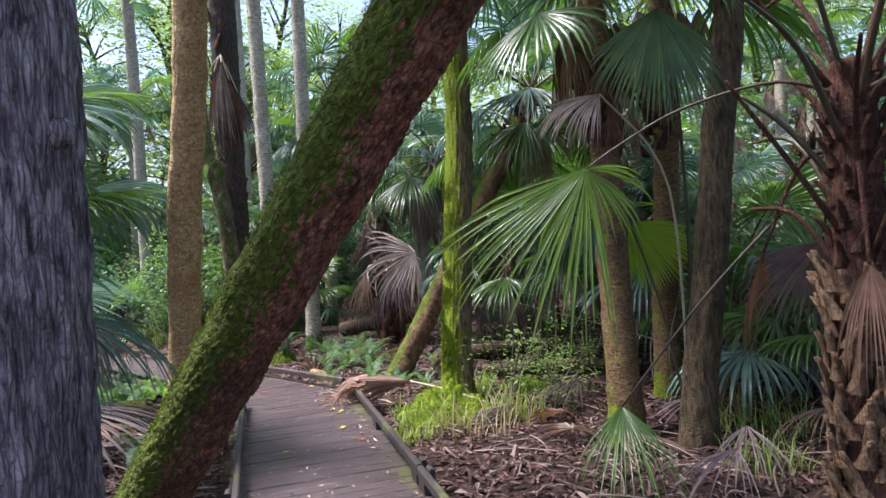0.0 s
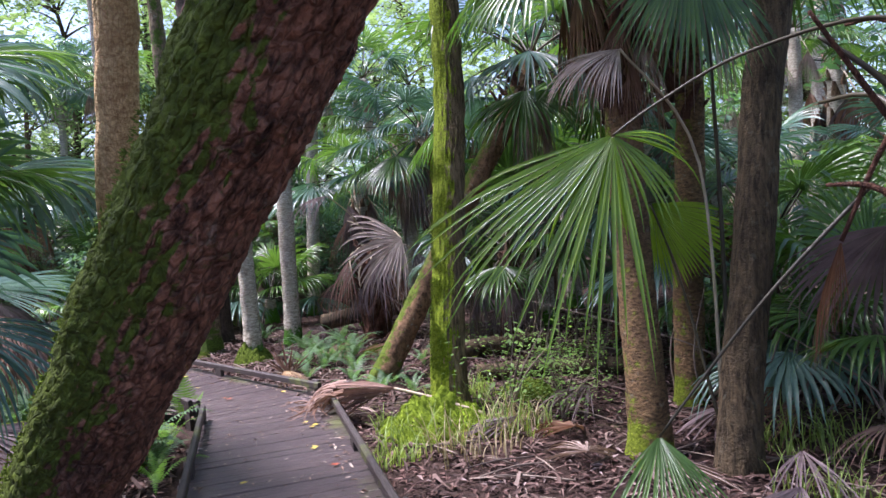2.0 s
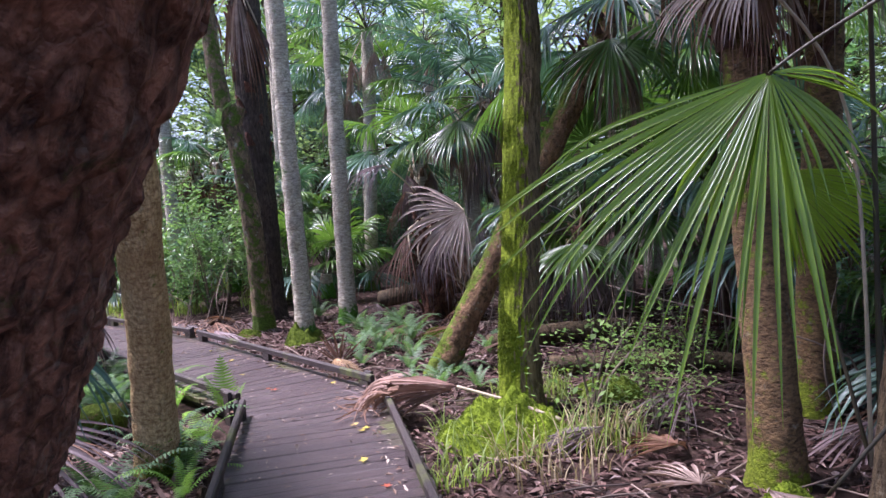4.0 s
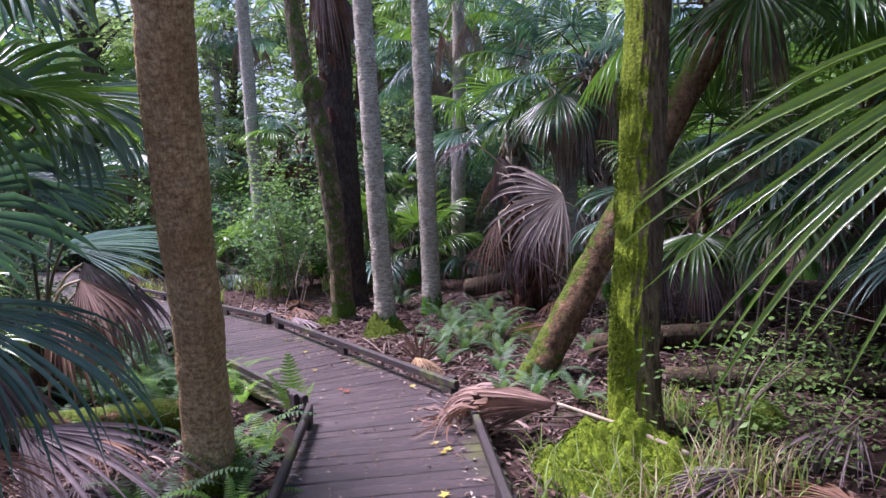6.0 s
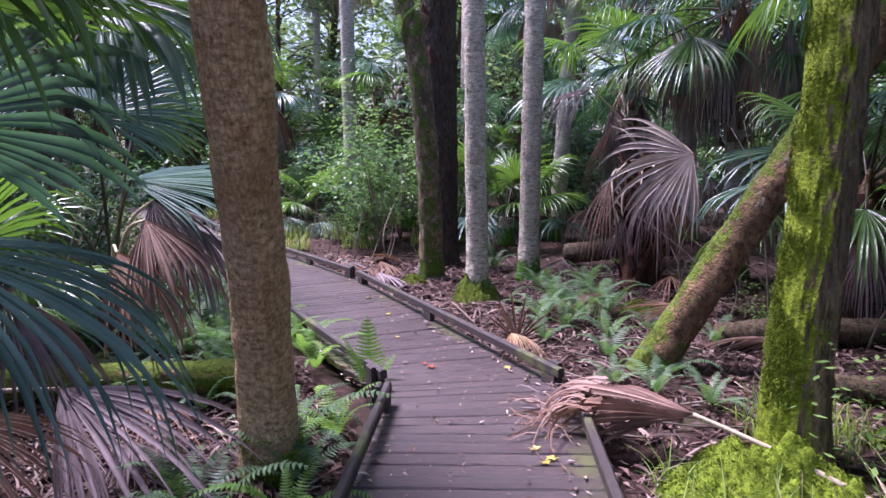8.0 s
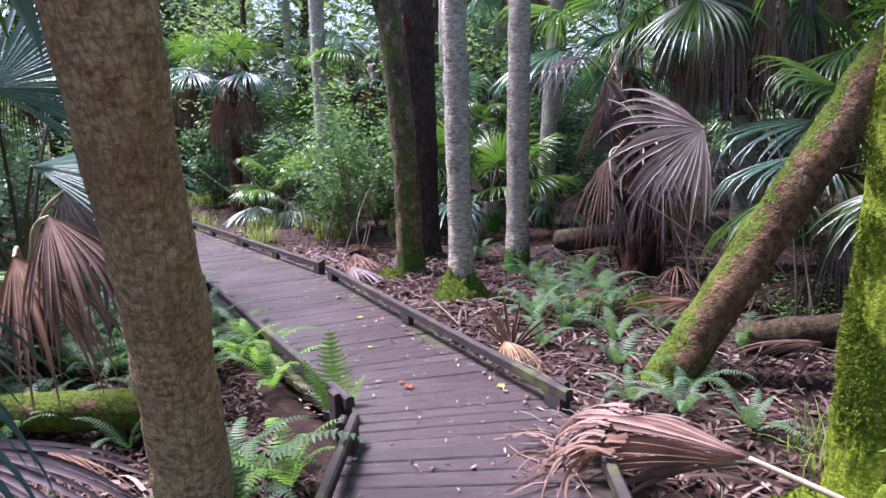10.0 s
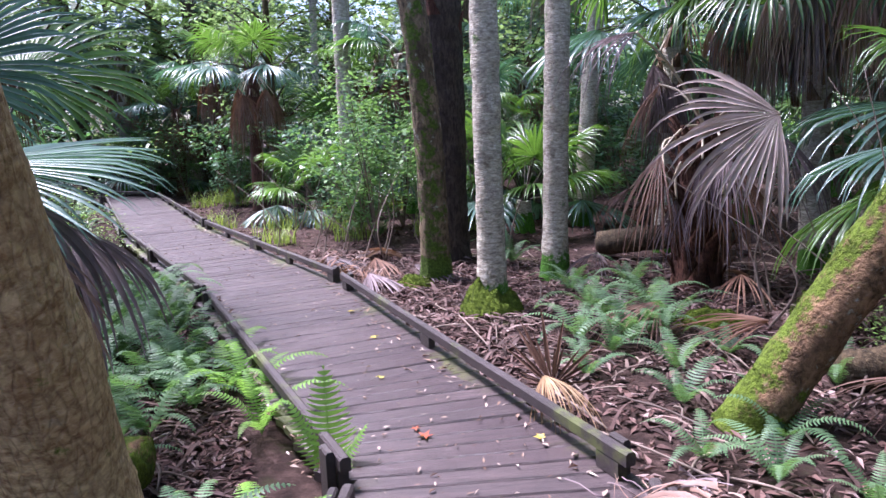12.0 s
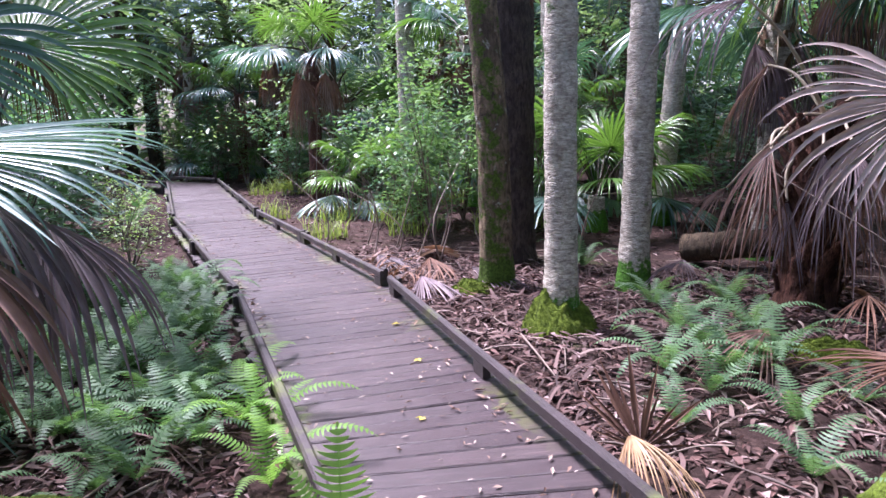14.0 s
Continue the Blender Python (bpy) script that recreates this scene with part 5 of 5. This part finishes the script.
def palm_shreds(count, region, mat, seed):
    """Curled strips of old palm leaves strewn on the ground."""
    rr = random.Random(seed)
    s = Shape()
    n = 0
    while n < count:
        x, y = rr.uniform(region[0], region[1]), rr.uniform(region[2], region[3])
        if deck_gap(x, y) < 0.8:
            continue
        n += 1
        a, L, half = rr.uniform(0, 6.283), rr.uniform(0.1, 0.42), rr.uniform(0.005, 0.017)
        turn, hump = rr.gauss(0, 1.2), rr.uniform(0.0, 0.06)
        p = Vector((x, y, 0))
        k = len(s.v)
        for j in range(6):
            t = j / 5
            d = Vector((math.cos(a + turn * t), math.sin(a + turn * t), 0))
            w = Vector((-d.y, d.x, rr.uniform(-0.5, 0.5))) * half * (1 - 0.6 * t)
            c = Vector((p.x, p.y, ground_z(p.x, p.y) + 0.014 + hump * math.sin(3.14 * t)))
            s.v += [c - w, c + w]
            p = p + d * L / 5
        s.f += [(k + 2 * j, k + 2 * j + 1, k + 2 * j + 3, k + 2 * j + 2) for j in range(5)]
    tagged(part("palm_shreds", s, M[mat]), "dry curled strips of palm leaf on the forest floor", "leaf litter", kind="stuff")


palm_shreds(1700, (-5.5, 3.4, 2.5, 12.5), "shred", 7)
palm_shreds(700, (-5.2, 0.5, 8.5, 12.5), "shred", 8)
palm_shreds(420, (-4.4, -1.7, 4.4, 8.6), "shred", 9)


def grass(name, x, y, radius, count, length, mat, seed, label):
    rnd = random.Random(seed)
    s = Shape()
    for _ in range(count):
        a, d = rnd.uniform(0, 6.283), radius * math.sqrt(rnd.random())
        p = Vector((math.cos(a) * d, math.sin(a) * d, 0))
        p.z = ground_z(x + p.x, y + p.y) - ground_z(x, y)
        b = rnd.uniform(0, 6.283)
        L = length * rnd.uniform(0.5, 1.3)
        out = Vector((math.cos(b), math.sin(b), 0))
        w = Vector((-math.sin(b), math.cos(b), 0)) * 0.0065
        bow = rnd.uniform(0.3, 1.0)
        base = len(s.v)
        for k in range(5):
            t = k / 4
            q = p + UP * L * (t - 0.55 * bow * t * t) + out * L * bow * t * t * 0.8
            s.v += [q - w * (1 - t * 0.9), q + w * (1 - t * 0.9)]
        for k in range(4):
            q = base + 2 * k
            s.f.append((q, q + 1, q + 3, q + 2))
    ob = part(name, s, M[mat], at=Matrix.Translation((x, y, ground_z(x, y))))
    return tagged(ob, label, "grass", kind="stuff")


for i, (x, y, r, c, L, m) in enumerate(((-0.2, 5.95, 0.35, 70, 0.34, "grass"), (0.5, 6.2, 0.32, 80, 0.42, "grass"), (-0.52, 6.5, 0.14, 26, 0.26, "grass"), (0.15, 5.85, 0.4, 90, 0.34, "grass_dry"), (0.6, 6.45, 0.25, 90, 0.3, "grass_dry"), (2.4, 5.4, 0.35, 120, 0.4, "grass"), (2.0, 4.5, 0.3, 70, 0.32, "grass"), (-0.4, 5.75, 0.2, 70, 0.22, "grass"), (0.15, 7.3, 0.35, 150, 0.3, "grass"))):
    grass("grass", x, y, r, c, L, m, i + 60, "tuft of long green grass" if m == "grass" else "tuft of dry straw-coloured grass")
for i in range(26):
    rr = random.Random(i + 900)
    x, y = rr.uniform(-12, -4), rr.uniform(12.5, 19)
    if deck_gap(x, y) > 0.9:
        grass("grass", x, y, 0.3, 90, 0.45, "grass", i, "tuft of long green grass")


def mound(x, y, rx, ry, h, label, seed, z=None, mat="moss"):
    s = Shape()
    k = 40
    for j in range(k + 1):
        for i in range(k + 1):
            u, v = 2 * i / k - 1, 2 * j / k - 1
            d = math.hypot(u, v)
            p = Vector((x + u * rx, y + v * ry, 0))
            hh = h * max(0, 1 - d * d) ** 0.8
            hh *= 0.75 + 0.55 * noise.noise(p * 6 + Vector((seed, 0, 0))) + 0.25 * noise.noise(p * 19)
            s.v.append((u * rx, v * ry, (ground_z(p.x, p.y) - ground_z(x, y) if z is None else 0.0) + hh - 0.02 - 0.05 * max(0, d - 0.85)))
    for j in range(k):
        for i in range(k):
            q = j * (k + 1) + i
            s.f.append((q, q + 1, q + k + 2, q + k + 1))
    ob = part("moss_cushion", s, M[mat], at=Matrix.Translation((x, y, ground_z(x, y) if z is None else z)))
    rr = random.Random(seed)
    f = Shape()
    for _ in range(int(70000 * rx * ry)):
        q = rr.randrange(k) * (k + 1) + rr.randrange(k)
        p, e1, e2 = Vector(s.v[q]), Vector(s.v[q + 1]), Vector(s.v[q + k + 1])
        if math.hypot(p.x / rx, p.y / ry) > 0.97:
            continue
        c = p + (e1 - p) * rr.random() + (e2 - p) * rr.random()
        up = ((e1 - p).cross(e2 - p).normalized() + Vector((rr.gauss(0, 0.5), rr.gauss(0, 0.5), rr.gauss(0, 0.4)))).normalized() * rr.uniform(0.006, 0.017)
        w = up.cross(Vector((rr.gauss(0, 1), rr.gauss(0, 1), 0.1))).normalized() * 0.0035
        f.add([c - w, c + w, c + up], [(0, 1, 2)])
    tagged(part("moss_fuzz", f, M[mat], ob), kind="stuff")
    return tagged(ob, label, "moss")


mound(-0.1, 6.5, 0.5, 0.46, 0.31, "bright yellow-green moss cushion at a tree's foot", 1)
mound(-2.52, 10.14, 0.27, 0.28, 0.3, "green moss round a palm's foot", 2, mat="moss_dark")
mound(-0.85, 10.2, 0.3, 0.16, 0.17, "moss-covered lump on the forest floor", 3, mat="moss_dark")
mound(0.75, 7.3, 0.3, 0.3, 0.16, "green moss patch on the forest floor", 4, mat="moss_dark")
mound(1.3, 5.2, 0.16, 0.16, 0.18, "yellow-green moss cushion at a palm's foot", 5)
mound(-3.55, 11.0, 0.22, 0.2, 0.14, "green moss round a trunk's foot", 6, mat="moss_dark")


def log(pts, r, mat, label):
    p = Vector(pts[0])
    root = thing("fallen_log", p.x, p.y, p.z, label, "log")
    part("trunk", trunk_shape(pts, r, r * 0.85, 0, plated, 36, 0.03), M[mat], root)


log([(-3.1, 6.95, 0.04), (-3.8, 6.72, 0.04), (-4.7, 6.35, 0.02)], 0.105, "bark_lean", "mossy fallen log on the forest floor")
log([(-2.0, 12.9, 0.0), (-1.3, 12.7, 0.12), (-0.6, 12.5, 0.2)], 0.14, "bark_dark", "dark fallen log lying behind the palms")
log([(0.35, 8.0, -0.03), (1.2, 7.9, -0.02), (2.1, 7.6, -0.02)], 0.08, "bark_dark", "dark fallen branch on the ground")
log([(-0.2, 9.0, -0.03), (0.6, 9.3, 0.0), (1.4, 9.4, 0.0)], 0.11, "bark_dark", "dark rotten fallen log on the ground")

# ---- fallen fan leaves ----
def fallen(x, y, z, axis, radius, count, spread, mat, label, stem=None, seed=1, droop=0.8, normal=(0, 0, 1), web=0.4, jitter=0.6):
    root = thing("fallen_palm_leaf", x, y, z, label, "palm leaf")
    hero_frond("blade", root, (x, y, z), axis, normal, radius, count, spread, droop, mat, "", stem, web, 8, seed, 0.012, "petiole_pale", pleat=0.7, ragged=0.35, jitter=jitter)
    return root


def torn_strips(root, origin, along, across, width, count, length, drop, mat, seed):
    """Loose dry strips that arch out from a torn edge and settle in a tangle."""
    rr = random.Random(seed)
    along, across = Vector(along).normalized(), Vector(across).normalized()
    for _ in range(count):
        s = Shape()
        p = Vector(origin) - root.location + across * rr.uniform(-width, width) + UP * rr.uniform(-0.02, 0.03)
        d = (along + across * rr.gauss(0, 0.35) + UP * rr.uniform(-0.3, 0.3)).normalized()
        L, roll, spin = length * rr.uniform(0.5, 1.25), rr.uniform(-0.8, 0.8), rr.uniform(-3.5, 3.5)
        half, sway = rr.uniform(0.006, 0.014), rr.gauss(0, 0.5)
        floor = drop - root.location.z + rr.uniform(0.006, 0.05)
        for k in range(10):
            t = k / 9
            n = d.cross(UP).normalized()
            w = (n * math.cos(roll + spin * t) + d.cross(n) * math.sin(roll + spin * t)) * half * (1 - 0.75 * t)
            s.v += [p - w, p + UP * 0.004, p + w]
            p = p + d * L / 9
            d = (d - UP * 0.3 + n * sway * 0.3).normalized()
            if p.z < floor:
                p.z = floor
                d = Vector((d.x, d.y, rr.uniform(0.0, 0.3))).normalized()
        for k in range(9):
            q = 3 * k
            s.f += [(q, q + 1, q + 4, q + 3), (q + 1, q + 2, q + 5, q + 4)]
        part("torn_strip", s, M[mat], root)


big = thing("fallen_palm_leaf", -0.42, 6.74, 0.17, "torn dry tan fan leaf lying across the kerb rail", "palm leaf")
hero_frond("blade", big, (-0.42, 6.74, 0.17), (-0.95, 0.3, 0.1), (0.05, -0.55, 0.85), 0.66, 17, 52, 1.0, "tan", "", [(0.3, 6.45, -0.03), (-0.05, 6.6, 0.08), (-0.42, 6.74, 0.17)], 0.66, 9, 1, 0.014, "petiole_pale", pleat=0.75, ragged=0.2, jitter=0.35, cover=1.25)
hero_frond("blade", big, (-0.45, 6.72, 0.15), (-0.9, 0.08, 0.05), (0.05, -0.7, 0.7), 0.6, 10, 34, 1.0, "rust", "", None, 0.6, 9, 2, 0.012, pleat=0.75, ragged=0.25, jitter=0.4, cover=1.25)
torn_strips(big, (-0.92, 6.92, 0.17), (-0.9, 0.2, 0), (0.3, 1, 0), 0.2, 26, 0.52, 0.0, "tan", 5)
torn_strips(big, (-0.86, 6.84, 0.15), (-0.8, -0.1, 0), (0.3, 1, 0), 0.2, 18, 0.55, 0.0, "rust", 6)
torn_strips(big, (-0.92, 7.02, 0.16), (-0.7, 0.5, 0), (0.3, 1, 0), 0.18, 16, 0.5, 0.0, "mauve", 7)
fallen(-1.66, 8.14, 0.12, (0.5, -0.7, 0.15), 0.46, 26, 80, "straw", "dry straw-coloured fan leaf beside the rail", None, 3, 2.4, (0.2, -0.2, 1), 0.16, 0.9)
fallen(-1.62, 8.16, 0.06, (-0.1, 0.3, 0.9), 0.3, 18, 170, "rust", "upright dry fan leaf beside the rail", None, 4, 0.2, (0, -1, 0.3))
heap = thing("leaf_heap", -4.2, 11.1, -0.1, "heap of dry reddish palm leaf strips by a trunk", "palm leaf")
for i, (x, y, a, m) in enumerate(((-4.5, 11.35, 4.0, "rust"), (-4.1, 11.05, 4.5, "tan"), (-4.75, 11.7, 4.2, "tan"), (-3.9, 10.95, 5.2, "rust"), (-4.3, 11.3, 3.3, "rust"))):
    torn_strips(heap, (x, y, ground_z(x, y) + 0.14), (math.cos(a), math.sin(a), 0), (-math.sin(a), math.cos(a), 0), 0.26, 7, 0.5, ground_z(x, y) + 0.01, m, 70 + i)
for i, (x, y, a) in enumerate(((2.45, 5.6, 3.4), (2.0, 4.75, 4.4), (2.75, 5.1, 3.9), (2.55, 6.1, 3.6), (1.7, 4.2, 4.0), (-1.2, 9.9, 4.2), (-0.5, 9.6, 3.0), (-1.9, 11.9, 4.6), (0.2, 8.6, 3.5), (-0.6, 10.9, 4.7), (1.2, 6.6, 3.9), (0.5, 10.6, 4.0), (-3.3, 6.3, 5.6), (-3.6, 5.9, 0.2))):
    fallen(x, y, ground_z(x, y) + 0.22, (math.cos(a), math.sin(a), 0.0), 0.6, 18, 85, ("rust", "mauve", "tan")[i % 3], "dry brown fan leaf lying on the forest floor", None, i + 170, 1.2, (0, -0.3, 1), 0.25)
for i in range(16):
    rr = random.Random(i + 40)
    x, y = rr.choice(((-4.6, 11.3), (-4.2, 11.6), (-3.9, 11.0), (-4.9, 12.0), (1.0, 6.0), (2.6, 6.0), (-3.0, 5.6), (0.8, 5.2), (2.9, 6.6), (-1.0, 12.1), (-0.3, 11.3)))
    x, y = x + rr.uniform(-0.5, 0.5), y + rr.uniform(-0.4, 0.4)
    a = rr.uniform(0, 6.28)
    fallen(x, y, ground_z(x, y) + 0.14, (math.cos(a), math.sin(a), -0.1), 0.6, 22, 90, rr.choice(("rust", "mauve", "dead")), "dry brown fan leaf lying on the forest floor", None, i + 9, 0.9)


# ---- single bright leaves on the planks ----
def star_leaf(x, y, size, mat, seed, label):
    rr = random.Random(seed)
    s = Shape()
    s.v.append((0, 0, 0.006))
    for i in range(10):
        a = 6.283 * i / 10
        r = size * (1 if i % 2 == 0 else 0.36) * rr.uniform(0.85, 1.1)
        s.v.append((math.cos(a) * r, math.sin(a) * r, 0.004 + rr.uniform(0, 0.012)))
    s.f = [(0, 1 + i, 1 + (i + 1) % 10) for i in range(10)]
    ob = part("fallen_leaf", s, M[mat], at=Matrix.Translation((x, y, 0.003)) @ Matrix.Rotation(rr.uniform(0, 6), 4, "Z"))
    tagged(ob, label, "leaf", "bright leaves on the boardwalk")


for i, (x, y, k, m) in enumerate(((-1.15, 6.48, 0.036, "leaf_yellow"), (-1.05, 6.4, 0.04, "leaf_yellow"), (-2.08, 7.56, 0.045, "leaf_red"), (-2.15, 7.62, 0.03, "leaf_red"), (-2.98, 8.9, 0.038, "leaf_yellow"), (-3.45, 9.48, 0.045, "leaf_yellow"), (-1.58, 7.68, 0.036, "leaf_yellow"), (-1.07, 6.35, 0.035, "leaf_yellow"), (-0.95, 5.8, 0.045, "leaf_yellow"), (-2.6, 8.2, 0.03, "leaf_yellow"), (-1.3, 5.2, 0.03, "leaf_yellow"), (-0.75, 5.4, 0.035, "leaf_red"))):
    star_leaf(x, y, k, m, i, "yellow star-shaped leaf on the planks" if m == "leaf_yellow" else "red leaf on the planks")


# ---- thin stems and vines among the trees ----
def stems(x, y, count, spread, height, seed, label):
    rr = random.Random(seed)
    root = thing("thin_stems", x, y, ground_z(x, y) - 0.03, label, "stems")
    for _ in range(count):
        a, b = rr.uniform(-spread, spread), rr.uniform(-spread, spread)
        h = height * rr.uniform(0.5, 1.2)
        s = Shape()
        tube(s, spline([(a, b, 0), (a + rr.gauss(0, 0.12), b + rr.gauss(0, 0.12), h * 0.45), (a + rr.gauss(0, 0.35), b + rr.gauss(0, 0.3), h)], 5), lambda t: 0.011 * (1.15 - t), 5)
        part("stem", s, M["twig"], root)


for i, (x, y, c, sp_, h) in enumerate(((2.4, 6.4, 12, 0.5, 1.4), (3.0, 5.6, 10, 0.5, 1.2), (1.7, 8.6, 14, 0.8, 1.8), (0.9, 9.8, 12, 0.7, 1.6), (-0.1, 10.4, 8, 0.5, 1.2), (-4.6, 6.6, 10, 0.5, 1.2), (-5.0, 12.6, 10, 0.8, 1.3), (-6.5, 14.5, 10, 0.8, 1.5), (-3.6, 13.6, 10, 0.7, 1.6))):
    stems(x, y, c, sp_, h, i + 3, "thin bare brown stems in the undergrowth")


# ---- the woods that close the view ----
def far_woods():
    rr = random.Random(77)
    s = Shape()
    for _ in range(26000):
        a = rr.uniform(-1.35, 1.0)
        d = rr.uniform(34, 52)
        z = 13 * rr.random() ** 1.25
        if noise.noise(Vector((a * 9, z * 0.3, 0))) < -0.22 + 0.03 * (13 - z) * -1 + 0.12 * (z > 8):
            continue
        p = Vector((math.sin(a) * d - 1, math.cos(a) * d + 2, z - 0.2))
        L = rr.uniform(0.35, 0.8)
        b = rr.uniform(0, 6.283)
        f = Vector((math.cos(b), math.sin(b), rr.uniform(-0.6, 0.6))) * L
        w = Vector((-math.sin(b), math.cos(b), rr.uniform(-0.8, 0.8))) * L * 0.35
        s.add([p, p + f * 0.45 + w, p + f, p + f * 0.45 - w], [(0, 1, 2), (0, 2, 3)])
    tagged(part("far_woods", s, M["canopy"]), "dense green leaves of the far woods", "woods", kind="stuff")


far_woods()
